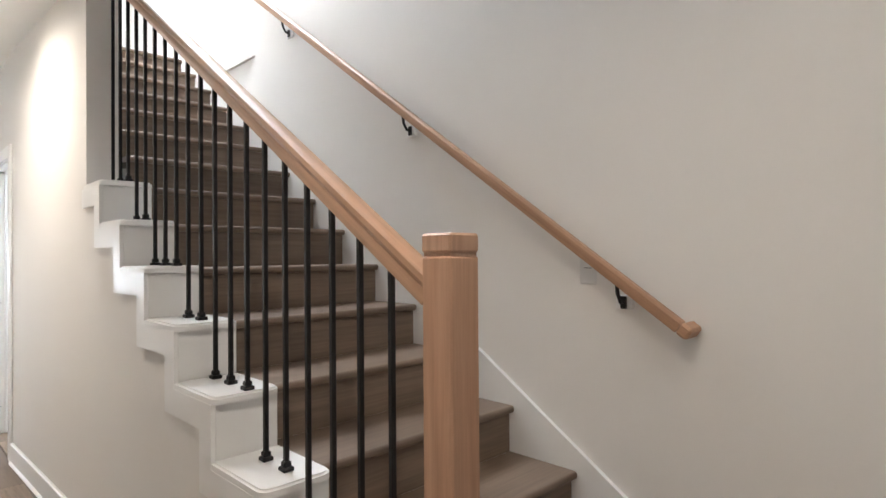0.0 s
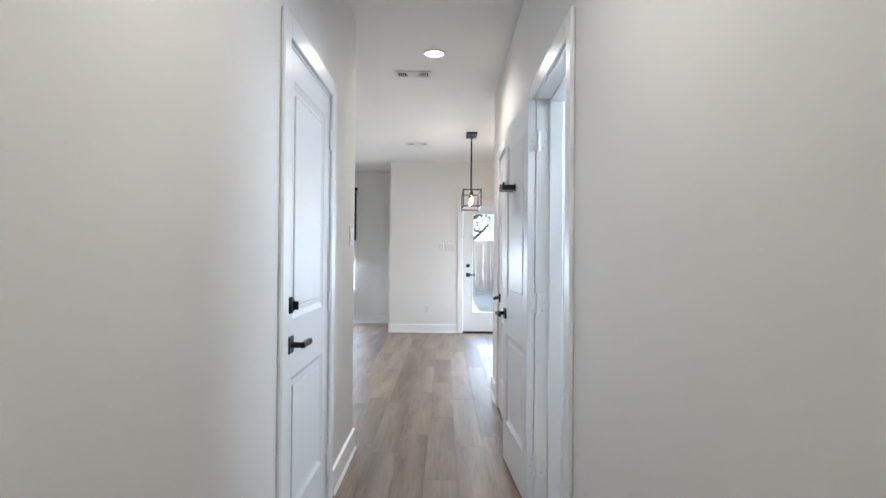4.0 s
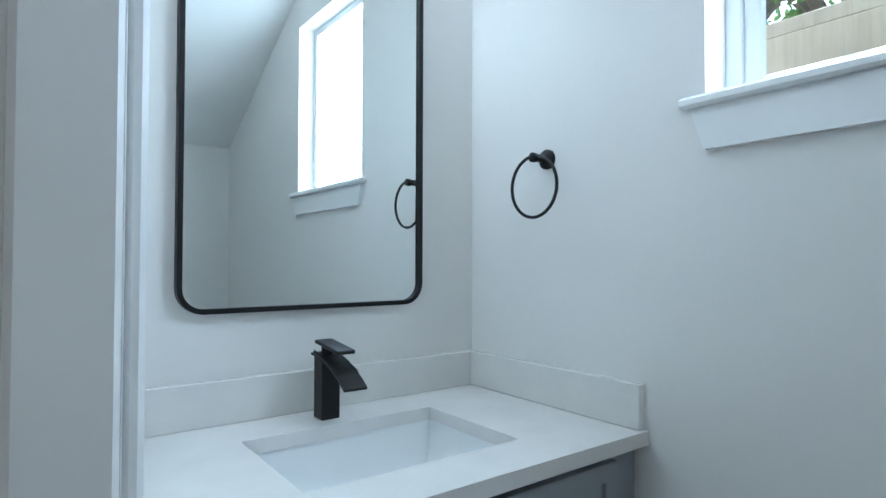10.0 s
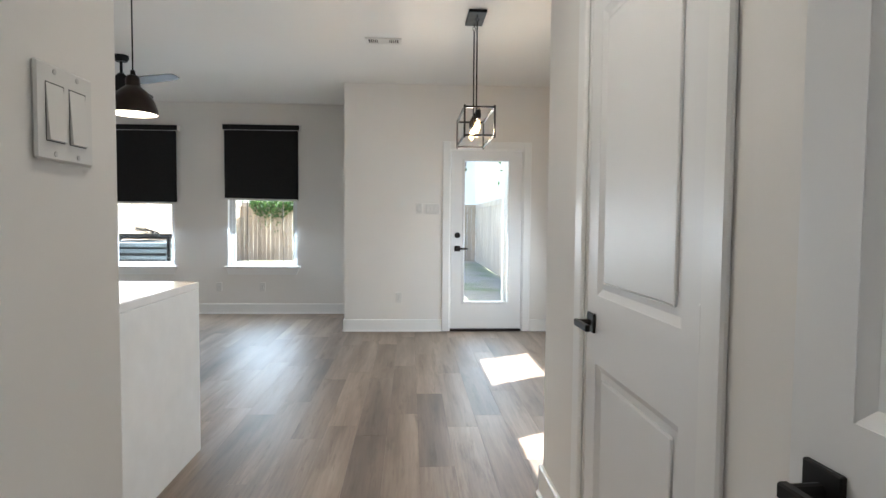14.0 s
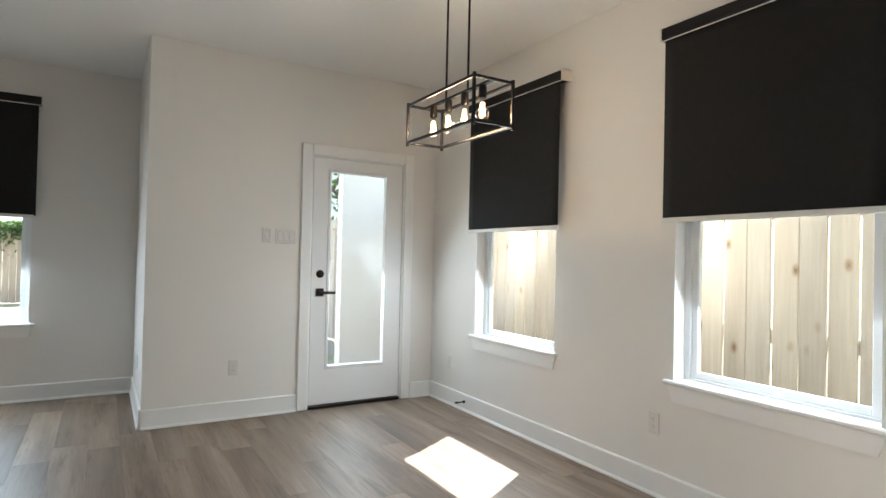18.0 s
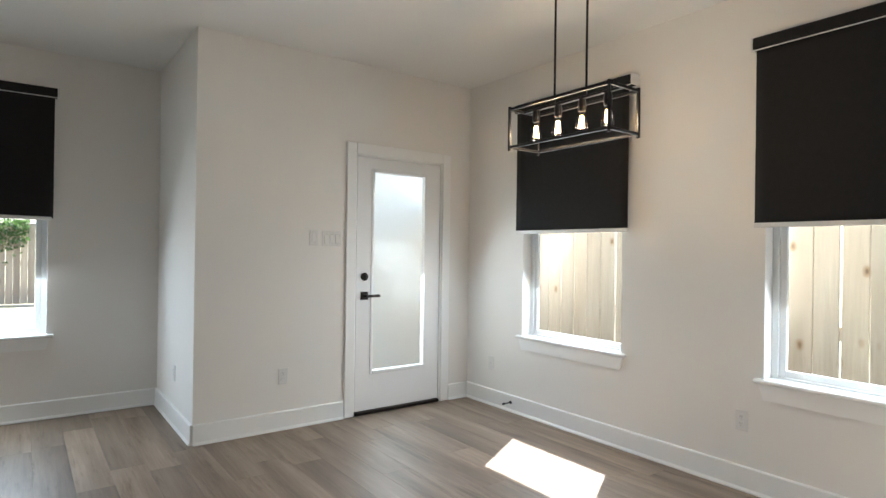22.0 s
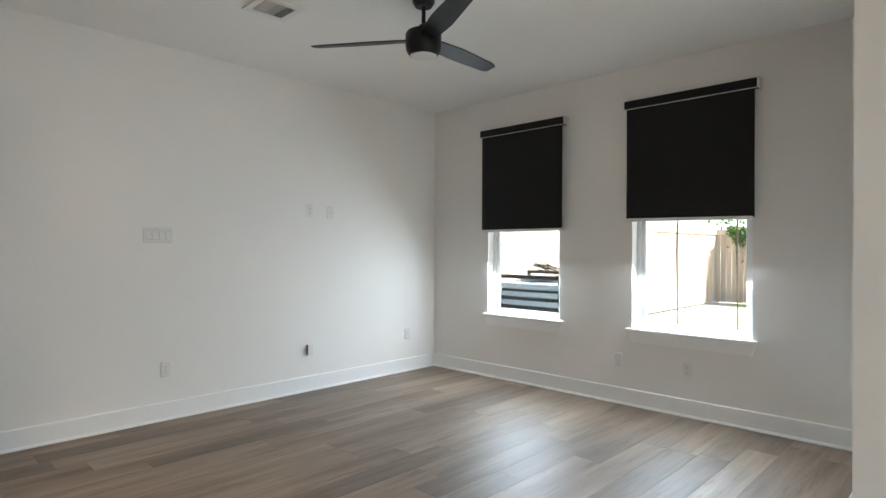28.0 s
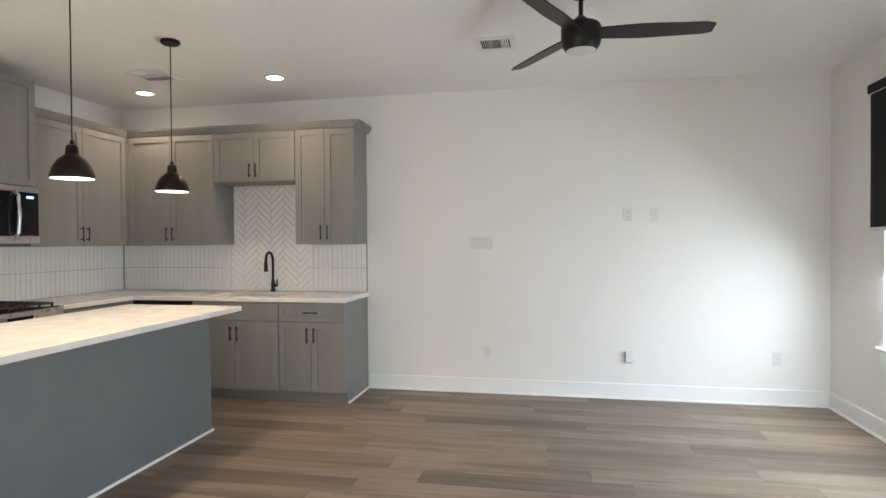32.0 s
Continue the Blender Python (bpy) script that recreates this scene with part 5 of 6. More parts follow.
# range
rg = empty("range", pose((RANGE_X[0] + RANGE_X[1]) / 2, YK + 0.62, 0), "stainless gas range with black grates and a blue display", "oven")
box_part("body", M_STEEL, rg, -0.38, -0.60, 0.02, 0.38, 0.0, 0.90, 0.004)
box_part("oven_door", M_STEEL, rg, -0.375, 0.001, 0.20, 0.375, 0.035, 0.72, 0.006)
box_part("oven_window", M_BLKGLASS, rg, -0.27, 0.0355, 0.30, 0.27, 0.038, 0.60, 0.002)
box_part("drawer", M_STEEL, rg, -0.375, 0.001, 0.04, 0.375, 0.03, 0.19, 0.006)
b = bmesh.new()
add_cyl(b, (-0.33, 0.075, 0.68), (0.33, 0.075, 0.68), 0.012, n=12)
for sx in (-0.3, 0.3):
    add_cyl(b, (sx, 0.034, 0.68), (sx, 0.075, 0.68), 0.009, n=10)
part("door_handle", b, M_STEEL, rg, "steel bar handle", True)
b = bmesh.new()
add_prism(b, [(0.001, 0.735), (0.05, 0.745), (0.02, 0.90), (0.001, 0.905)], 0, -0.38, 0.38)
part("control_panel", b, M_STEEL, rg, "sloped stainless control panel")
tl = pose(0, 0.036, 0.822, -11, 0, 0)
o = box_part("display", M_BLKGLASS, rg, -0.10, -0.002, -0.05, 0.10, 0.004, 0.05, 0.001, "black display glass")
o.matrix_local = tl
o = box_part("clock", M_SCREEN, rg, -0.03, 0.0042, 0.0, 0.03, 0.0052, 0.018, 0, "blue digits")
o.matrix_local = tl
for sx in (-0.31, -0.22, 0.16, 0.235, 0.31):
    b = bmesh.new()
    add_lathe(b, [(0.028, 0.0), (0.026, 0.012), (0.021, 0.016), (0.019, 0.036), (0.0, 0.038)], 20)
    o = part("knob", b, M_STEEL, rg, "stainless knob", True)
    o.matrix_local = pose(sx, 0.037, 0.822) @ pose(0, 0, 0, -101, 0, 0)
box_part("cooktop", M_BLKGLASS, rg, -0.378, -0.598, 0.9005, 0.378, -0.002, 0.912, 0.003)
for k in range(3):
    b = bmesh.new()
    cx = -0.25 + 0.25 * k
    for yy in (-0.55, -0.42, -0.30, -0.18, -0.06):
        add_box(b, cx - 0.118, yy - 0.006, 0.926, cx + 0.118, yy + 0.006, 0.94, 0.002)
    for xx in (-0.112, 0.0, 0.112):
        add_box(b, cx + xx - 0.006, -0.56, 0.926, cx + xx + 0.006, -0.05, 0.94, 0.002)
        for yy in (-0.55, -0.06):
            add_box(b, cx + xx - 0.006, yy - 0.006, 0.9125, cx + xx + 0.006, yy + 0.006, 0.927)
    part("grate", b, M_IRON, rg, "black cast iron grate")

# wall units
UZ0, UZ1 = 1.372, UTOP
ux = XW + 0.33
wall_cabinet(west(KY1 - UA, ux), UA, UZ0, UZ1, "tall grey shaker wall cabinet with two doors")
wall_cabinet(west(KY1 - UA - US, ux), US, UZ1 - 0.46, UZ1, "short grey shaker wall cabinet above the sink")
ub1 = KY1 - UA - US
wall_cabinet(west(YK + 0.36, ux), ub1 - YK - 0.36, UZ0, UZ1, "grey shaker wall cabinet beside the sink")
wall_cabinet(pose(MW_X[0] - 0.002, YK + 0.33, 0, 0, 0, 180), MW_X[0] - 0.002 - ux - 0.03, UZ0, UZ1, "grey shaker wall cabinet in the kitchen corner")
wall_cabinet(pose(MW_X[1], YK + 0.40, 0, 0, 0, 180), MW_X[1] - MW_X[0] - 0.002, 1.835, 2.66, "grey wall cabinet above the microwave", depth=0.395)
box_part("corner_wall_cabinet", M_CAB, None, XW + 0.003, YK + 0.003, UZ0, ux + 0.028, YK + 0.357, UZ1, 0.001)
tagged(bpy.data.objects["corner_wall_cabinet"], "grey corner wall cabinet", "cabinet")
b = bmesh.new()
cr = [(0.0, 0.0), (0.022, 0.0), (0.05, 0.045), (0.055, 0.062), (0.0, 0.062)]
add_prism(b, [(ux + p, UZ1 + 0.001 + q) for p, q in cr], 1, YK + 0.33, KY1 + 0.055)
add_prism(b, [(KY1 + p, UZ1 + 0.001 + q) for p, q in cr], 0, XW + 0.002, ux + 0.05)
add_prism(b, [(YK + 0.33 + p, UZ1 + 0.001 + q) for p, q in cr], 0, ux, MW_X[0] - 0.005)
add_box(b, XW + 0.002, YK + 0.33, UZ1 + 0.001, ux, KY1, UZ1 + 0.06)
add_box(b, XW + 0.002, YK + 0.002, UZ1 + 0.001, MW_X[0] - 0.005, YK + 0.33, UZ1 + 0.06)
tagged(part("crown_moulding", b, M_CAB), "grey crown moulding along the wall cabinets", "moulding")

# microwave
mw = empty("microwave", pose((MW_X[0] + MW_X[1]) / 2, YK + 0.42, 1.395), "stainless over-the-range microwave with a black window", "microwave")
box_part("body", M_STEEL, mw, -0.378, -0.418, 0.0, 0.378, 0.0, 0.435, 0.004)
box_part("door", M_BLKGLASS, mw, -0.20, 0.001, 0.055, 0.374, 0.022, 0.39, 0.004, "black glass door")
box_part("top_trim", M_STEEL, mw, -0.376, 0.001, 0.392, 0.376, 0.024, 0.433, 0.003)
box_part("bottom_trim", M_STEEL, mw, -0.376, 0.001, 0.002, 0.376, 0.024, 0.053, 0.003)
box_part("key_panel", M_BLKGLASS, mw, -0.374, 0.001, 0.055, -0.205, 0.02, 0.39, 0.003, "black key panel")
box_part("clock", M_SCREEN, mw, -0.33, 0.0205, 0.345, -0.27, 0.021, 0.36, 0, "blue digits")
b = bmesh.new()
add_tube(b, [(-0.17, 0.02, 0.05), (-0.17, 0.055, 0.08), (-0.17, 0.065, 0.22), (-0.17, 0.055, 0.36), (-0.17, 0.02, 0.39)], 0.014, 12)
part("handle", b, M_STEEL, mw, "curved steel handle", True)

# kitchen faucet
fy = (SINK_Y[0] + SINK_Y[1]) / 2
kf = empty("kitchen_faucet", pose(XW + 0.085, fy + 0.085, CT), "tall black gooseneck kitchen faucet", "faucet")
b = bmesh.new()
add_lathe(b, [(0.027, 0.0), (0.027, 0.012), (0.019, 0.02), (0.018, 0.10), (0.013, 0.11), (0.0, 0.112)], 20)
add_tube(b, [(0, 0, 0.10), (0, 0, 0.30), (0.012, 0, 0.345), (0.045, 0, 0.375), (0.085, 0, 0.38), (0.12, 0, 0.36), (0.135, 0, 0.32), (0.138, 0, 0.29)], 0.0125, 14)
add_cyl(b, (0.138, 0, 0.295), (0.14, 0, 0.20), 0.016, 0.019, 14)
part("spout", b, M_BLACK, kf, "black gooseneck spout", True)
b = bmesh.new()
add_cyl(b, (0, 0.015, 0.06), (0, 0.045, 0.06), 0.012, n=12)
add_cyl(b, (0, 0.04, 0.06), (0.01, 0.05, 0.12), 0.006, n=10)
part("handle", b, M_BLACK, kf, "black side lever", True)

# island
IX0, IX1, IY0, IY1 = ISL
isl = empty("kitchen_island", label="grey kitchen island with a white quartz waterfall top", category="kitchen island")
box_part("worktop", M_QUARTZ, isl, IX0, IY0, CT - 0.038, IX1, IY1, CT, 0.003, "white quartz worktop")
box_part("waterfall_panel", M_QUARTZ, isl, IX1 - 0.038, IY0, 0.0, IX1, IY1, CT - 0.0382, 0.003, "white quartz waterfall end")
px0 = IX0 + 0.125
py1 = IY1 - 0.18
box_part("back_panel", M_ISL, isl, px0, py1 - 0.02, 0.0, IX1 - 0.0385, py1, CT - 0.0385, 0.002, "plain grey back panel")
box_part("end_panel", M_ISL, isl, px0, IY0 + 0.03, 0.0, px0 + 0.02, py1 - 0.0205, CT - 0.0385, 0.002, "plain grey end panel")
b = bmesh.new()
add_box(b, px0 + 0.02, IY0 + 0.05, 0.10, IX1 - 0.0385, py1 - 0.0205, CT - 0.0385)
add_box(b, px0 + 0.02, IY0 + 0.11, 0.0, IX1 - 0.0385, py1 - 0.0205, 0.10)
part("carcass", b, M_CAB, isl)
iw = (IX1 - 0.045 - px0 - 0.02) / 3
for k in range(3):
    for z, h in ((0.105, 0.25), (0.358, 0.25), (0.611, 0.25)):
        shaker("drawer", isl, pose(px0 + 0.022 + k * iw, IY0 + 0.05, z), iw - 0.004, h, M_CAB, (iw / 2, h / 2, False))
b = bmesh.new()
add_box(b, px0 - 0.014, py1 + 0.0005, 0.0, IX1 - 0.0005, py1 + 0.014, 0.018, 0.003)
add_box(b, px0 - 0.014, IY0 + 0.03, 0.0, px0 - 0.0005, py1, 0.018, 0.003)
part("shoe_strip", b, M_TRIM, isl, "white shoe strip")


# ---- bathroom ----
VX0, VX1, VY0, VTOP = VAN
van = empty("vanity", label="grey shaker bathroom vanity with one drawer and two doors", category="vanity")
b = bmesh.new()
add_box(b, VX0, VY0 + 0.03, 0.09, VX1 - 0.012, BY1 - 0.002, VTOP - 0.165)
part("body", b, M_VAN, van)
box_part("front_rail", M_VAN, van, VX0, VY0 + 0.03, VTOP - 0.165, VX1 - 0.012, VY0 + 0.06, VTOP - 0.034, 0)
box_part("side_rail", M_VAN, van, VX0, VY0 + 0.06, VTOP - 0.165, VX0 + 0.02, BY1 - 0.002, VTOP - 0.034, 0)
box_part("plinth", M_VAN, van, VX0, VY0 + 0.09, 0.0, VX1 - 0.012, BY1 - 0.002, 0.09, 0)
vw, vd = 0.815, 4.136
shaker("drawer", van, pose(vd, VY0 + 0.03, VTOP - 0.034 - 0.205), vw, 0.19, M_VAN, (vw / 2, 0.095, False), 0.12)
for k in range(2):
    shaker("door", van, pose(vd + k * (vw / 2 + 0.0015), VY0 + 0.03, 0.095), vw / 2 - 0.0015, VTOP - 0.034 - 0.215 - 0.095, M_VAN, (vw / 2 - 0.035 if k == 0 else 0.033, VTOP - 0.034 - 0.215 - 0.095 - 0.10, True), 0.13)
vt = empty("bathroom_worktop", label="white quartz bathroom worktop with a rectangular undermount basin", category="countertop")
b = bmesh.new()
bx0, bx1, by0, by1 = BASIN
rings = []
for z in (VTOP - 0.033, VTOP):
    rings.append([[b.verts.new((x, y, z)) for x, y in r] for r in (((VX0 - 0.005, VY0), (VX1, VY0), (VX1, BY1 - 0.001), (VX0 - 0.005, BY1 - 0.001)), ((bx0, by0), (bx1, by0), (bx1, by1), (bx0, by1)))])
for i in range(4):
    j = (i + 1) % 4
    (lo_o, lo_i), (hi_o, hi_i) = rings
    b.faces.new((hi_o[i], hi_o[j], hi_i[j], hi_i[i]))
    b.faces.new((lo_o[j], lo_o[i], lo_i[i], lo_i[j]))
    b.faces.new((lo_o[i], lo_o[j], hi_o[j], hi_o[i]))
    b.faces.new((hi_i[i], hi_i[j], lo_i[j], lo_i[i]))
part("slab", b, M_QUARTZ, vt)
box_part("backsplash", M_QUARTZ, vt, VX0 - 0.005, BY1 - 0.022, VTOP + 0.0002, VX1 - 0.0225, BY1 - 0.001, VTOP + 0.105, 0.002)
box_part("side_splash", M_QUARTZ, vt, VX1 - 0.022, VY0 + 0.01, VTOP + 0.0002, VX1 - 0.001, BY1 - 0.001, VTOP + 0.105, 0.002)
b = bmesh.new()
rings = []
for inset, z in ((-0.004, VTOP - 0.0335), (-0.004, VTOP - 0.05), (0.006, VTOP - 0.10), (0.03, VTOP - 0.135), (0.12, VTOP - 0.142)):
    rings.append([b.verts.new(p) for p in ((bx0 + inset, by0 + inset, z), (bx1 - inset, by0 + inset, z), (bx1 - inset, by1 - inset, z), (bx0 + inset, by1 - inset, z))])
for r0, r1 in zip(rings, rings[1:]):
    for k in range(4):
        b.faces.new((r0[k], r0[(k + 1) % 4], r1[(k + 1) % 4], r1[k]))
b.faces.new(rings[-1])
part("basin", b, M_PORC, vt, "white porcelain basin", True)

fc = empty("bathroom_faucet", pose(FAUC[0], FAUC[1], VTOP), "square black waterfall bathroom faucet", "faucet")
box_part("body", M_BLACK, fc, -0.024, -0.024, 0.0, 0.024, 0.024, 0.150, 0.002)
b = bmesh.new()
prev = None
w2 = 0.029
for i in range(9):
    u = i / 8
    yy, zz = 0.03 - 0.180 * u, 0.158 - 0.060 * u * u
    row = [b.verts.new((-w2, yy, zz)), b.verts.new((w2, yy, zz)), b.verts.new((w2, yy, zz - 0.006)), b.verts.new((-w2, yy, zz - 0.006))]
    if prev:
        for k in range(4):
            b.faces.new((prev[k], prev[(k + 1) % 4], row[(k + 1) % 4], row[k]))
    else:
        b.faces.new(row)
    prev = row
b.faces.new(prev[::-1])
for sx in (-1, 1):
    q = [b.verts.new((sx * w2, 0.02, 0.154)), b.verts.new((sx * w2, -0.11, 0.124)), b.verts.new((sx * (w2 - 0.004), -0.11, 0.131)), b.verts.new((sx * (w2 - 0.004), 0.02, 0.166))]
    b.faces.new(q)
part("waterfall_spout", b, M_BLACK, fc, "open curved spout")
b = bmesh.new()
add_cyl(b, (0, 0, 0.150), (0, 0, 0.178), 0.014, n=14)
add_box(b, -0.023, -0.105, 0.178, 0.023, 0.024, 0.187, 0.002, Matrix.Translation((0, 0, 0.178)) @ pose(0, 0, 0, 6, 0, 0) @ Matrix.Translation((0, 0, -0.178)))
part("lever", b, M_BLACK, fc, "flat black lever")

# mirror with rounded corners
MX0, MX1, MZ0, MZ1 = MIRR
mi = empty("mirror", pose((MX0 + MX1) / 2, BY1, (MZ0 + MZ1) / 2), "rounded rectangular mirror with a thin black frame", "mirror")
hw, hh, cr_ = (MX1 - MX0) / 2, (MZ1 - MZ0) / 2, 0.06


def rounded(hw_, hh_, r, n=8):
    out = []
    for cx, cz, a0_ in ((hw_ - r, hh_ - r, 0), (-hw_ + r, hh_ - r, 90), (-hw_ + r, -hh_ + r, 180), (hw_ - r, -hh_ + r, 270)):
        out += [(cx + r * math.cos(radians(a0_ + 90 * k / n)), cz + r * math.sin(radians(a0_ + 90 * k / n))) for k in range(n + 1)]
    return out


b = bmesh.new()
o_, i_ = rounded(hw, hh, cr_), rounded(hw - 0.012, hh - 0.012, cr_ - 0.012)
n = len(o_)
L1 = [[b.verts.new((p[0], y, p[1])) for p in ring] for ring, y in ((o_, -0.001), (o_, -0.028), (i_, -0.028), (i_, -0.001))]
for r0, r1 in zip(L1, L1[1:] + L1[:1]):
    for k in range(n):
        b.faces.new((r0[k], r0[(k + 1) % n], r1[(k + 1) % n], r1[k]))
part("frame", b, M_BLACK, mi, "thin black metal frame")
b = bmesh.new()
add_prism(b, i_, 1, -0.018, -0.002)
part("glass", b, M_MIRROR, mi, "silvered mirror glass")

# light bar above the mirror
lx0, lx1, lz0, lz1 = LBAR
lb = empty("vanity_light", pose((lx0 + lx1) / 2, BY1, (lz0 + lz1) / 2), "black bar vanity light glowing above and below", "wall lamp")
lw, lh = (lx1 - lx0) / 2, (lz1 - lz0) / 2
box_part("bar", M_BLACK, lb, -lw, -0.10, -lh, lw, -0.055, lh, 0.003, "black metal bar")
box_part("back_plate", M_BLACK, lb, -0.06, -0.055, -0.05, 0.06, -0.001, 0.05, 0.003)
box_part("lower_lens", M_BATHGLOW, lb, -lw + 0.005, -0.098, -lh - 0.004, lw - 0.005, -0.057, -lh - 0.0003, 0.001, "glowing strip")
box_part("upper_lens", M_BATHGLOW, lb, -lw + 0.005, -0.098, lh + 0.0003, lw - 0.005, -0.057, lh + 0.004, 0.001, "glowing strip")
lamp("vanity_lamp_down", "AREA", look(((lx0 + lx1) / 2, BY1 - 0.078, lz0 - 0.006), ((lx0 + lx1) / 2, BY1 - 0.078, 0)), 0.6, (0.86, 0.94, 1.0), size=(lw * 1.9, 0.04))
lamp("vanity_lamp_up", "AREA", look(((lx0 + lx1) / 2, BY1 - 0.078, lz1 + 0.006), ((lx0 + lx1) / 2, BY1 - 0.078, 9)), 0.5, (0.86, 0.94, 1.0), size=(lw * 1.9, 0.04))

# towel ring
tr = empty("towel_ring", pose(BX1, RING[0], RING[1]), "round black towel ring", "towel ring")
b = bmesh.new()
add_lathe(b, [(0.027, 0.0), (0.027, 0.008), (0.018, 0.016), (0.011, 0.02), (0.010, 0.045), (0.013, 0.05), (0.013, 0.062), (0.0, 0.064)], 20, pose(0, 0, 0, 0, -90, 0))
part("post", b, M_BLACK, tr, "turned black post", True)
b = bmesh.new()
add_tube(b, [(-0.056, 0.082 * math.sin(a), -0.078 + 0.082 * math.cos(a)) for a in (k * math.pi / 24 for k in range(48))], 0.0045, 8, True)
part("ring", b, M_BLACK, tr, "thin black ring", True)

# toilet, seen in the mirror
to = empty("toilet", pose(TOIL[0], TOIL[1], 0, 0, 0, TOIL[2]), "white two-piece toilet with a steel flush lever", "toilet")
box_part("tank", M_PORC, to, -0.21, 0.0, 0.38, 0.21, 0.19, 0.72, 0.02, smooth=True)
box_part("tank_lid", M_PORC, to, -0.222, -0.012, 0.7205, 0.222, 0.2, 0.755, 0.012, smooth=True)
b = bmesh.new()
add_lathe(b, [(0.12, 0.0), (0.11, 0.12), (0.14, 0.26), (0.185, 0.38), (0.19, 0.40), (0.0, 0.40)], 28)
for v in b.verts:
    v.co.y = v.co.y * 1.3 - 0.25
part("bowl", b, M_PORC, to, smooth=True)
b = bmesh.new()
add_lathe(b, [(0.0, 0.402), (0.19, 0.402), (0.195, 0.412), (0.185, 0.43), (0.0, 0.436)], 28)
for v in b.verts:
    v.co.y = v.co.y * 1.3 - 0.25
part("seat_lid", b, M_PORC, to, smooth=True)
b = bmesh.new()
add_cyl(b, (-0.15, -0.001, 0.67), (-0.15, -0.02, 0.67), 0.012, n=12)
add_cyl(b, (-0.15, -0.018, 0.67), (-0.07, -0.02, 0.662), 0.006, n=8)
part("flush_lever", b, M_STEEL, to, "steel flush lever", True)


# ---- daylight at the openings ----
def sky_light(name, axis, c, inward, a0, a1, z0, z1, watts, color=(0.86, 0.94, 1.0)):
    """An area lamp in the opening of a window, tilted down, standing in for the sky."""
    mid, zm = (a0 + a1) / 2, (z0 + z1) / 2
    eye = (mid, c, zm) if axis == "y" else (c, mid, zm)
    to_ = (mid, c + inward, zm - 0.8) if axis == "y" else (c + inward, mid, zm - (0.55 if z0 < 1 else 0))
    return lamp(name, "AREA", look(eye, to_), watts, color, size=(a1 - a0, z1 - z0))


for args in SKYLIGHTS:
    sky_light(*args)
# unseen area lamp added above the stair for second-floor daylight
lamp("upstairs_fill", "AREA", look((SX0 + 0.7, 2.6, 5.2), (SX0 + 0.7, 2.0, 0)), UPPER_W, (0.93, 0.97, 1.0), size=(0.7, 1.4))


# ---- outside ----
GZ = -0.15
bm = bmesh.new()
n = 60
vg = {}
for i in range(n + 1):
    for k in range(n + 1):
        u, v = (i / n * 2 - 1), (k / n * 2 - 1)
        X, Y = 2 + 300 * abs(u) ** 2.6 * (1 if u > 0 else -1), 10 + 300 * abs(v) ** 2.6 * (1 if v > 0 else -1)
        vg[i, k] = bm.verts.new((X, Y, GZ + 0.02 * noise.noise((X * 0.7, Y * 0.7, 0))))
for i in range(n):
    for k in range(n):
        bm.faces.new((vg[i, k], vg[i + 1, k], vg[i + 1, k + 1], vg[i, k + 1]))
g_ = structure(part("ground", bm, M_GRASS, smooth=True), "patchy yard of dirt and thin grass", "ground")
hole = g_.data


def board_mesh(h, w=0.1375):
    b = bmesh.new()
    add_box(b, -w / 2, -0.009, 0, w / 2, 0.009, h, 0.0045)
    return mesh_of("board", b, M_FENCE)


FH = 1.90
FM = {m.name: board_mesh(FH) for m in (M_FENCE, M_FENCE2)}
FM["fence_board_old"].materials.clear()
FM["fence_board_old"].materials.append(M_FENCE2)


def fence(x0, y0, x1, y1, inner, material, label):
    """Upright boards with rails on the far side, a cap rail and posts. inner: +1 or -1, the side the boards are on."""
    d = Vector((x1 - x0, y1 - y0, 0))
    L_ = d.length
    m = Matrix.Translation((x0, y0, GZ)) @ Matrix.Rotation(math.atan2(d.y, d.x), 4, "Z")
    e = empty("fence", m, label, "fence")
    rnd = random.Random(int(abs(x0 * 7 + y0 * 13 + x1)))
    nb = int(L_ / 0.1445)
    for k in range(nb):
        o = new("board", FM[material.name])
        o.parent = e
        o.location = (0.072 + k * 0.1445, inner * 0.03 + rnd.uniform(-0.004, 0.004), 0.03 + rnd.uniform(-0.006, 0.004))
        o.rotation_euler[1] = rnd.uniform(-0.004, 0.004)
    for z in (0.25, 0.95, 1.65):
        box_part("rail", material, e, 0, -0.019, z, L_, 0.019, z + 0.085, 0.003)
    box_part("cap_rail", material, e, 0, -0.05, FH + 0.035, L_, 0.055, FH + 0.075, 0.003)
    box_part("top_trim", material, e, 0, inner * 0.041, FH - 0.07, L_, inner * 0.06, FH + 0.034, 0.003)
    for k in range(int(L_ / 2.4) + 1):
        xx = min(L_ - 0.05, 0.05 + k * 2.4)
        box_part("post", material, e, xx - 0.045, -inner * 0.06 - 0.035, 0, xx + 0.045, -inner * 0.06 + 0.035, FH + 0.03, 0.003)
    return e


fence(FENCE_E, 1.5, FENCE_E, FENCE_N, 1, M_FENCE, "new pale cedar board fence along the side yard")
fence(FENCE_W, FENCE_N, FENCE_E, FENCE_N, -1, M_FENCE2, "weathered board fence across the back yard")
fence(FENCE_W, 13.2, FENCE_W, FENCE_N, -1, M_FENCE2, "weathered board fence along the west side")

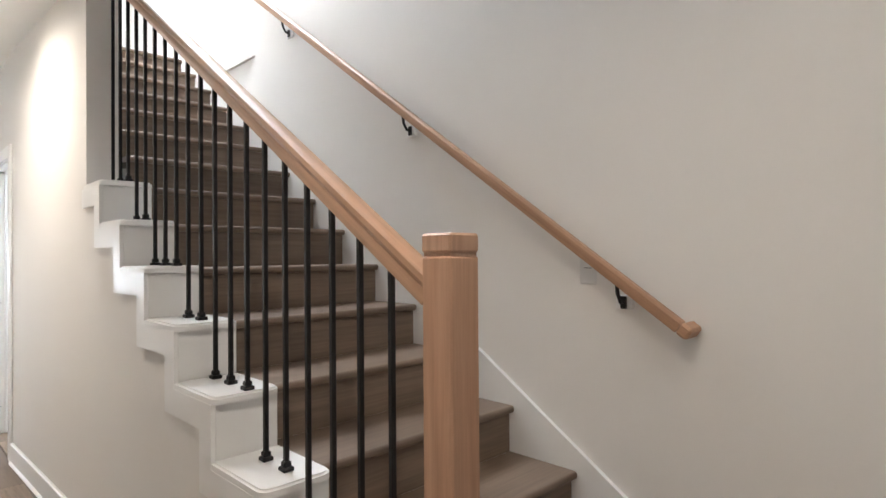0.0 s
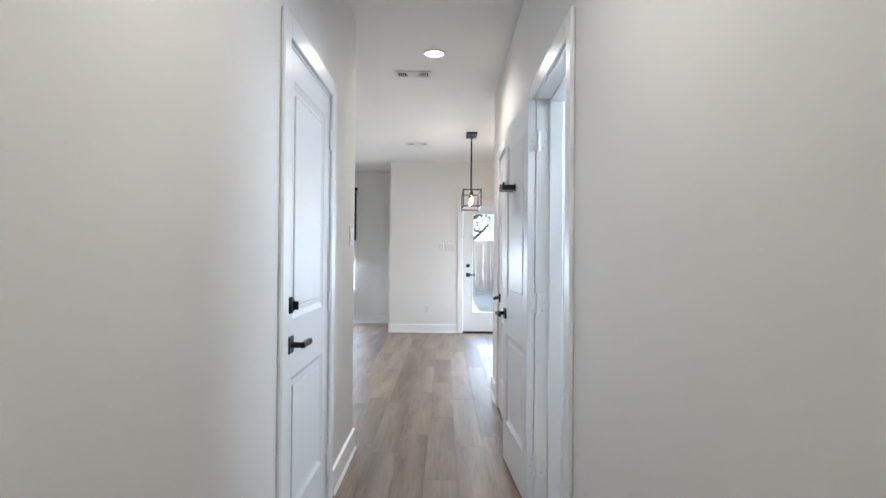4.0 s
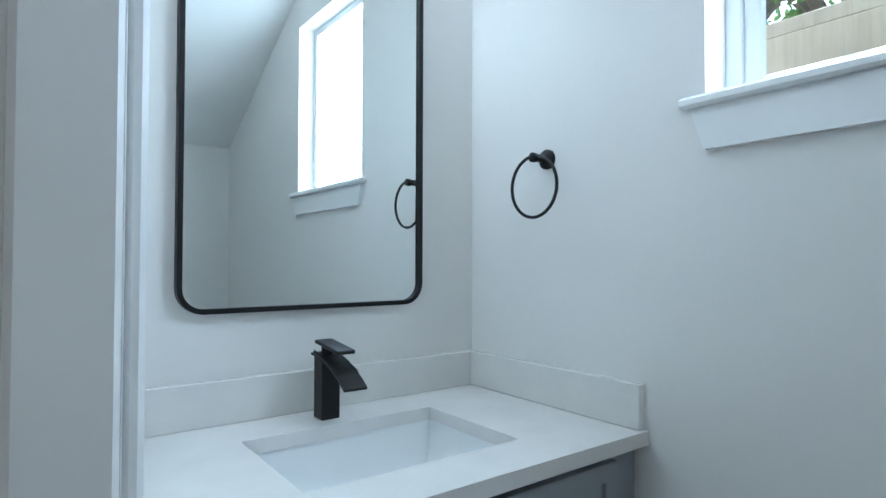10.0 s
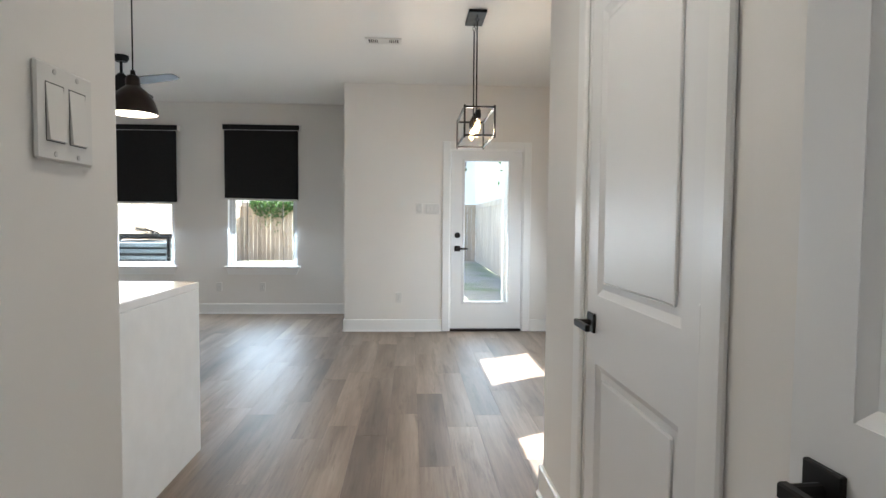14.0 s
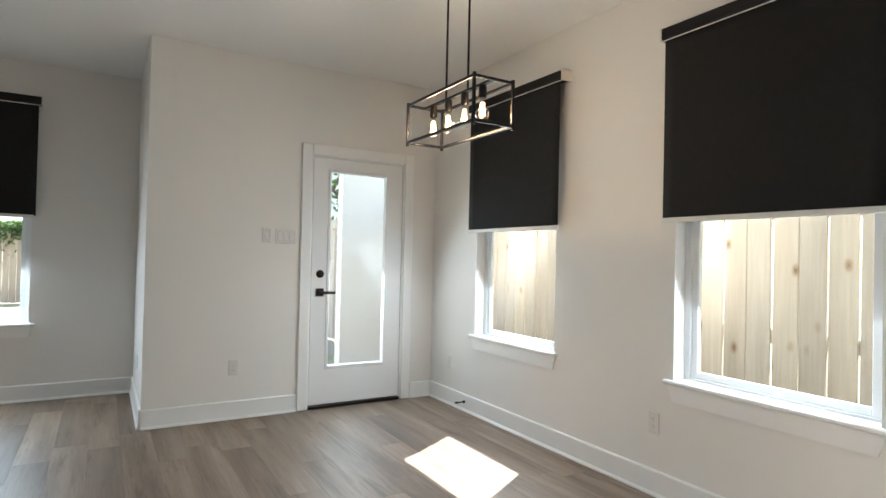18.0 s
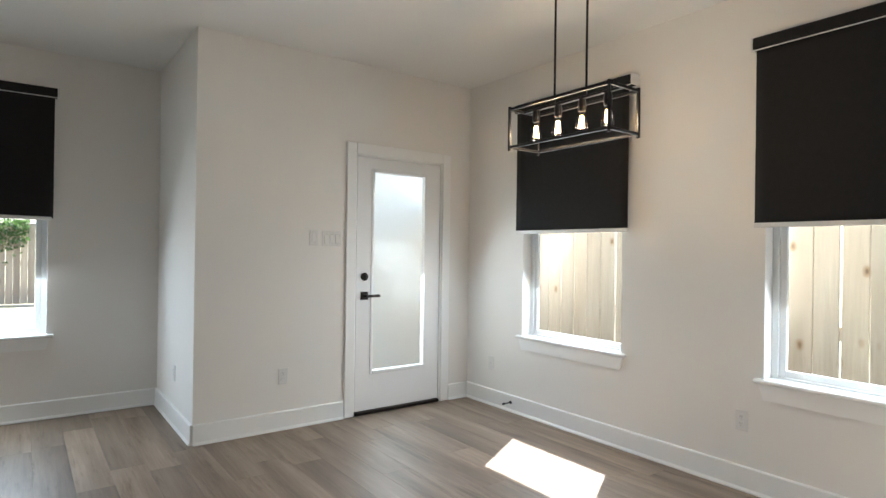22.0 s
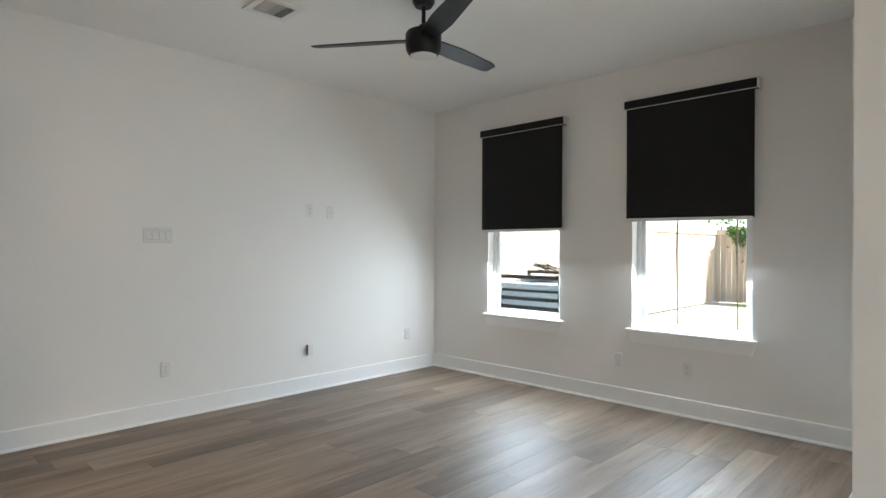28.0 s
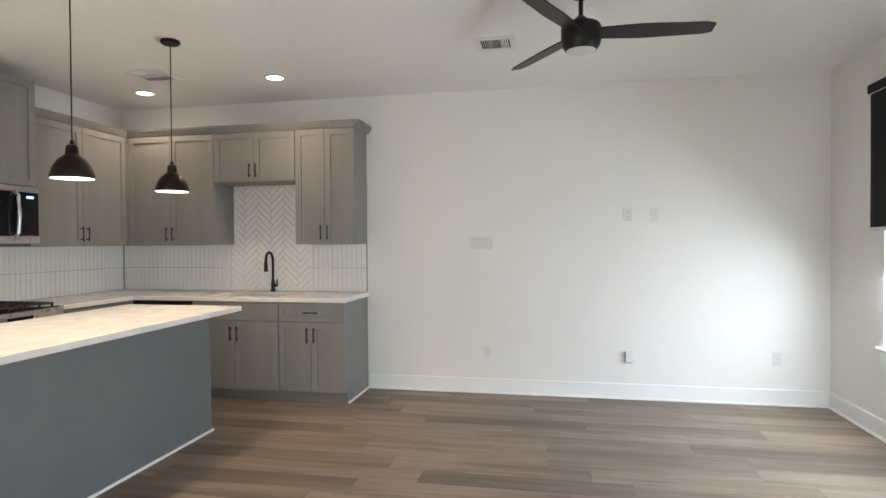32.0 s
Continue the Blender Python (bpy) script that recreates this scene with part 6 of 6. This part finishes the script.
# porch corner wall beside the back door
b = bmesh.new()
add_box(b, *PORCH[0], GZ, *PORCH[1], 2.3)
for k in range(13):
    add_prism(b, [(PORCH[0][0] - 0.001, GZ + 0.18 * k), (PORCH[0][0] - 0.012, GZ + 0.18 * k), (PORCH[0][0] - 0.001, GZ + 0.18 * k + 0.178)], 1, PORCH[0][1], PORCH[1][1])
tagged(part("porch_wall", b, M_SIDING), "white lap-sided outside wall in full sun", "wall")
# added pale reflector on the ground, brightens the porch wall by bounce
b = bmesh.new()
add_box(b, 4.3, YD + 0.3, GZ, 5.7, 11.98, GZ + 0.06, 0.006)
tagged(part("bounce_slab", b, M_CONC), "pale slab added behind the glass door to bounce light onto the porch wall", "slab")
# house skin and eaves outside, with unseen sun blocks among them
b = bmesh.new()
# made this deep and long to keep direct sun out of the back windows
add_box(b, XW - 0.5, YB + 0.165, 2.9, 3.7, YB + 1.0, 3.05)
add_box(b, XP + 0.125, YD + 0.165, 2.9, 3.4, YD + 0.6, 3.05)
add_box(b, XE + 0.165, 5.2, 2.9, XE + 0.4, YD + 0.1, 3.05)
# unseen slab added to keep the sun off the back door's glass
add_box(b, 4.7, 10.85, 3.28, 6.1, 11.45, 3.34)
structure(part("trim_eaves_sun_blocks", b, M_SIDING), "white painted eaves and added slab, unseen, that keep sun out", "trim")
# roof over all, to close the place
b = bmesh.new()
add_box(b, XW - 0.5, YS - 0.5, 5.45, XE + 0.9, 5.4, 5.6)
add_box(b, XW - 0.4, YS - 0.4, 3.06, XR, YB + 0.5, 3.2)
structure(part("roof", b, M_ROOF), "grey shingle roof", "roof")

# air conditioner with a pipe guard
ac = empty("air_conditioner", pose(AC[0], AC[1], GZ), "grey outdoor air conditioner on a pad", "air conditioner")
ac.scale = (1.22, 1.22, 1.06)
box_part("pad", M_CONC, ac, -0.5, -0.5, 0.0, 0.5, 0.5, 0.08, 0.01)
b = bmesh.new()
for sx in (-1, 1):
    for sy in (-1, 1):
        add_box(b, sx * 0.33, sy * 0.33, 0.08, sx * 0.38, sy * 0.38, 0.98, 0.004)
add_box(b, -0.38, -0.38, 0.08, 0.38, 0.38, 0.13, 0.004)
add_box(b, -0.385, -0.385, 0.94, 0.385, 0.385, 1.0, 0.008)
part("casing", b, M_AC, ac, "grey metal casing")
box_part("coil", M_DARK, ac, -0.34, -0.34, 0.13, 0.34, 0.34, 0.94, 0)
for k in range(9):
    b = bmesh.new()
    z = 0.16 + k * 0.088
    for q in ((-0.33, -0.375, 0.33, -0.362), (-0.33, 0.362, 0.33, 0.375), (-0.375, -0.33, -0.362, 0.33), (0.362, -0.33, 0.375, 0.33)):
        add_box(b, q[0], q[1], z, q[2], q[3], z + 0.05, 0.002)
    part("louvre", b, M_AC, ac)
b = bmesh.new()
for k in range(7):
    r = 0.06 + 0.045 * k
    add_tube(b, [(r * math.cos(a), r * math.sin(a), 1.015) for a in (j * math.pi / 12 for j in range(24))], 0.004, 6, True)
for k in range(8):
    a = k * math.pi / 4
    add_cyl(b, (0, 0, 1.02), (0.34 * math.cos(a), 0.34 * math.sin(a), 1.006), 0.004, n=6)
part("fan_grille", b, M_BLACK, ac, "black round fan grille")
gd = empty("pipe_guard", pose(AC[0], AC[1] - 0.1, GZ), "dark square-tube guard frame round the air conditioner", "rail")
for nm, q in (("top_rail", (-0.7, -0.56, 1.12, 0.5, -0.52, 1.16)), ("top_rail", (-0.7, 0.66, 1.12, 0.5, 0.7, 1.16)), ("side_rail", (0.5, -0.56, 1.12, 0.54, 0.7, 1.16)), ("post", (0.5, -0.56, 0, 0.54, -0.52, 1.1195)), ("post", (-0.74, -0.56, 0, -0.7, -0.52, 1.16)), ("post", (0.5, 0.66, 0, 0.54, 0.7, 1.1195)), ("post", (-0.74, 0.66, 0, -0.7, 0.7, 1.16))):
    box_part(nm, M_BLACK, gd, *q, 0.002)
cb = empty("coiled_cable", pose(AC[0] - 0.05, AC[1], GZ + 1.085), "loose coil of black cable on the air conditioner", "cable")
b = bmesh.new()
rnd = random.Random(4)
pts = []
for k in range(60):
    a = k * 0.42
    pts.append((0.16 * math.cos(a) + 0.02 * math.sin(k), 0.12 * math.sin(a) + 0.02 * math.cos(2 * k), 0.008 + 0.13 * abs(math.sin(k * 0.21)) + 0.001 * k))
add_tube(b, pts, 0.007, 6)
part("loop", b, M_BLACK, cb, smooth=True)
# thin stakes and a flat slab in the back yard
for x, y in STAKES:
    st_ = empty("plant_stake", pose(x, y, GZ), "thin dark plant stake in the yard", "stake", "plant stakes")
    b = bmesh.new()
    add_tube(b, [(0, 0, 0), (0.006, 0.004, 0.7), (-0.004, 0, 1.4), (0.004, 0, 2.0)], 0.008, 6)
    part("stem", b, M_BARK, st_, smooth=True)
sl = empty("stepping_slab", pose(0.6, 19.5, GZ), "pale concrete slab lying in the yard", "slab")
box_part("slab", M_CONC, sl, -0.45, -0.3, 0.0, 0.45, 0.3, 0.07, 0.008)


def tree(x, y, h, spread, seed, leaves=9000, size=0.14, label="broad-leaved tree with a ragged green crown"):
    rnd = random.Random(seed)
    e = empty("tree", pose(x, y, GZ), label, "tree", "trees beyond the fence")
    b = bmesh.new()
    tips = []

    def limb(p, d, ln, r, lvl):
        pts = [p]
        for _ in range(4):
            d = (d + Vector((rnd.uniform(-0.25, 0.25), rnd.uniform(-0.25, 0.25), rnd.uniform(-0.05, 0.2)))).normalized()
            pts.append(pts[-1] + d * ln / 4)
        for i in range(4):
            add_cyl(b, pts[i], pts[i + 1], r * (1 - 0.18 * i), r * (1 - 0.18 * (i + 1)), n=7, cap=False)
        if lvl >= 2:
            tips.extend(pts[2:])
            return
        for i in range(2, 5):
            for _ in range(2):
                a = rnd.uniform(0, 6.28)
                nd_ = (d * 0.5 + Vector((math.cos(a), math.sin(a), rnd.uniform(0.0, 0.7)))).normalized()
                limb(pts[i], nd_, ln * rnd.uniform(0.5, 0.75), r * 0.45, lvl + 1)
    limb(Vector((0, 0, 0)), Vector((0, 0, 1)), h * 0.5, 0.16 * h / 6, 0)
    part("trunk", b, M_BARK, e, smooth=True)
    V, F = [], []
    for _ in range(leaves):
        t_ = rnd.choice(tips)
        c = t_ + Vector((rnd.gauss(0, spread * 0.22), rnd.gauss(0, spread * 0.22), rnd.gauss(0, spread * 0.18)))
        if x + c.x < FENCE_E + 0.25 and y + c.y < FENCE_N + 0.25:
            continue
        q = Euler((rnd.uniform(0, 6.3), rnd.uniform(0, 6.3), rnd.uniform(0, 6.3))).to_matrix()
        s_ = size * rnd.uniform(0.6, 1.4)
        k0 = len(V)
        for px, py in ((-0.5, 0), (0, -0.28), (0.5, 0), (0, 0.28)):
            V.append(c + q @ Vector((px * s_, py * s_, 0)))
        F.append((k0, k0 + 1, k0 + 2, k0 + 3))
    me = bpy.data.meshes.new("crown")
    me.from_pydata(V, [], F)
    me.materials.append(M_LEAF)
    o = new("crown", me)
    o.parent = e
    return e


for args in TREES:
    tree(*args, *((9000, 0.14) if args[1] > 15 else (16000, 0.07)))
# vine over the back fence
vn = empty("vine", pose(VINE[0], FENCE_N - 0.1, GZ + FH), "green vine hanging over the back fence", "vine")
rnd = random.Random(9)
V, F = [], []
for _ in range(2600):
    u = rnd.random()
    c = Vector((VINE[1] * (u - 0.5) * 2, rnd.gauss(0, 0.1) - 0.06, 0.15 - abs(rnd.gauss(0, 0.28)) * (0.5 + 0.9 * abs(math.sin(u * 9)))))
    q = Euler((rnd.uniform(0, 6.3), rnd.uniform(0, 6.3), rnd.uniform(0, 6.3))).to_matrix()
    k0 = len(V)
    for px, py in ((-0.05, 0), (0, -0.03), (0.05, 0), (0, 0.03)):
        V.append(c + q @ Vector((px, py, 0)))
    F.append((k0, k0 + 1, k0 + 2, k0 + 3))
me = bpy.data.meshes.new("leaves")
me.from_pydata(V, [], F)
me.materials.append(M_LEAF)
o = new("leaves", me)
o.parent = vn
# neighbouring house
nh = empty("neighbour_house", pose(NEIGH[0], NEIGH[1], GZ), "white neighbouring house with a grey gable roof", "house")
box_part("wall", M_SIDING, nh, -4, -3, 0, 4, 3, 4.6, 0)
b = bmesh.new()
add_prism(b, [(-4.5, 4.6), (4.5, 4.6), (0, 6.9)], 1, -3.5, 3.5)
part("roof", b, M_ROOF, nh)
for wx in (-2.2, 0.2, 2.4):
    w_ = box_part("window", M_TRIM, nh, wx - 0.55, -3.05, 2.3, wx + 0.55, -2.998, 3.7, 0.004)
    box_part("pane", M_BLKGLASS, w_, wx - 0.47, -3.062, 2.38, wx + 0.47, -3.051, 3.62, 0)


# ---- floor planks, last ----
PW, PL = 0.182, 1.22
full = None


def plank_mesh(x0, x1, y0, y1):
    b = bmesh.new()
    g = 0.0003
    xs, ys = (x0 + g, x1 - g), (y0 + g, y1 - g)
    add_box(b, xs[0], ys[0], -0.0055, xs[1], ys[1], 0.0, 0.0)
    top = [e for e in b.edges if all(v.co.z > -1e-5 for v in e.verts)]
    bmesh.ops.bevel(b, geom=top, offset=0.0006, segments=1, affect="EDGES")
    return mesh_of("plank", b, M_FLOOR)


rnd = random.Random(21)
col = 0
x = XW
full_me = plank_mesh(0, PW, 0, PL)
while x < XE - 0.01:
    x1 = min(x + PW, XE)
    xm = (x + x1) / 2
    if xm < XL - 0.02:
        ya, yb_ = (HALL_L_END if xm > 1.6 else YK), YB
    elif xm < XR:
        ya, yb_ = YS, YD
    else:
        ya, yb_ = HALL_R_END, YD
    if xm < XP:
        yb_ = YB
    y = ya - rnd.uniform(0.05, 1.0)
    while y < yb_:
        y0_, y1_ = max(y, ya), min(y + PL, yb_)
        if y1_ - y0_ > 0.02:
            whole = y1_ - y0_ > PL - 1e-4 and x1 - x > PW - 1e-4
            o = new("plank", full_me if whole else plank_mesh(0, x1 - x, 0, y1_ - y0_))
            o.parent = floor
            o.location = (x, y0_, 0)
        y += PL
    x = x1
# foyer floor east of the hall line, and bathroom and closet floors
for xa, xb, ya, yb_ in ((XW + PW * 29, SX0, -0.72, BD[0]), (XW + PW * 29, SX1, YS, -0.72), (XR, BX1, BY0, BY1), (XR, 4.45, BY1 + T, HALL_R_END - T)):
    x = xa
    while x < xb - 0.01:
        x1 = min(x + PW, xb)
        y = ya - rnd.uniform(0.05, 1.0)
        while y < yb_:
            y0_, y1_ = max(y, ya), min(y + PL, yb_)
            if y1_ - y0_ > 0.02:
                o = new("plank", plank_mesh(0, x1 - x, 0, y1_ - y0_))
                o.parent = floor
                o.location = (x, y0_, 0)
            y += PL
        x = x1


# ---- backsplash tiles, last ----
bs = empty("backsplash", label="white vertical stacked tile backsplash with a herringbone panel", category="backsplash")
TW, TH = 0.0485, (UZ0 - CT - 0.004) / 2
b = bmesh.new()
add_box(b, XW + 0.0005, YK + 0.001, CT + 0.0005, XW + 0.004, KY1, UZ0 - 0.001)
add_box(b, XW + 0.0005, HB[0], UZ0 - 0.001, XW + 0.004, HB[1], UZ1 - 0.462)
add_box(b, XW + 0.004, YK + 0.0005, CT + 0.0005, 1.475, YK + 0.004, UZ0 + 0.1)
part("grout_bed", b, M_GROUT, bs, "grey grout")


def tile_mesh(w, h):
    b = bmesh.new()
    add_box(b, 0, 0, 0, w - 0.003, 0.006, h - 0.003, 0.0)
    fr = [e for e in b.edges if all(v.co.y > 0.005 for v in e.verts)]
    bmesh.ops.bevel(b, geom=fr, offset=0.0015, segments=1, affect="EDGES")
    return mesh_of("tile", b, M_TILE)


tm = tile_mesh(TW, TH)
runs = [HB[0] - TW * (k + 1) for k in range(int((HB[0] - YK - 0.012) / TW))] + [HB[1] + TW * k for k in range(int((KY1 - HB[1] - 0.01) / TW) + 1)]
for y in runs:
    whole = y + TW <= KY1 + 0.002
    for r in range(2):
        o = new("tile", tm if whole else tile_mesh(KY1 - y, TH))
        o.parent = bs
        o.matrix_local = pose(XW + 0.004, y + (TW if whole else KY1 - y) - 0.003, CT + 0.002 + r * TH, 0, 0, -90)
x = XW + 0.012
while x < 1.475 - TW:
    for r in range(2):
        o = new("tile", tm)
        o.parent = bs
        o.matrix_local = pose(x, YK + 0.004, CT + 0.002 + r * TH)
    x += TW
# herringbone panel
hw_, hl_ = 0.05, 0.20
hm = tile_mesh(hw_, hl_)
zlo, zhi = CT + 0.003, UZ1 - 0.465
cy = (HB[0] + HB[1]) / 2
r45 = math.sqrt(0.5)
for i in range(-14, 30):
    for j in range(-14, 30):
        for kind_ in (0, 1):
            # two families of tiles laid at right angles
            u0 = (i * hw_ + j * hl_) if kind_ == 0 else (i * hw_ + j * hl_ + hw_)
            v0 = (i * hw_ - j * hl_) if kind_ == 0 else (i * hw_ - j * hl_)
            w_, h_ = (hw_, hl_) if kind_ == 0 else (hl_, hw_)
            uc, vc = u0 + w_ / 2, v0 + h_ / 2
            yy, zz = cy + (uc - vc) * r45, zlo - 0.1 + (uc + vc) * r45
            if not (HB[0] - 0.09 < yy < HB[1] + 0.09 and zlo - 0.09 < zz < zhi + 0.09):
                continue
            m_ = Matrix.Translation((XW + 0.0042, yy, zz)) @ Matrix.Rotation(radians(-90), 4, "Z") @ Matrix.Rotation(radians(45 if kind_ == 0 else -45), 4, "Y") @ Matrix.Translation((-hw_ / 2 + 0.0015, 0, -hl_ / 2 + 0.0015))
            if HB[0] + 0.09 < yy < HB[1] - 0.09 and zlo + 0.09 < zz < zhi - 0.09:
                o = new("tile", hm)
                o.matrix_local = m_
            else:
                b = bmesh.new()
                b.from_mesh(hm)
                bmesh.ops.transform(b, matrix=m_, verts=b.verts)
                for co, no in (((0, HB[0] + 0.002, 0), (0, -1, 0)), ((0, HB[1] - 0.002, 0), (0, 1, 0)), ((0, 0, zlo), (0, 0, -1)), ((0, 0, zhi), (0, 0, 1))):
                    bmesh.ops.bisect_plane(b, geom=b.verts[:] + b.edges[:] + b.faces[:], plane_co=co, plane_no=no, clear_outer=True)
                if len(b.faces) < 3:
                    b.free()
                    continue
                o = new("tile", mesh_of("tile", b, M_TILE))
            o.parent = bs
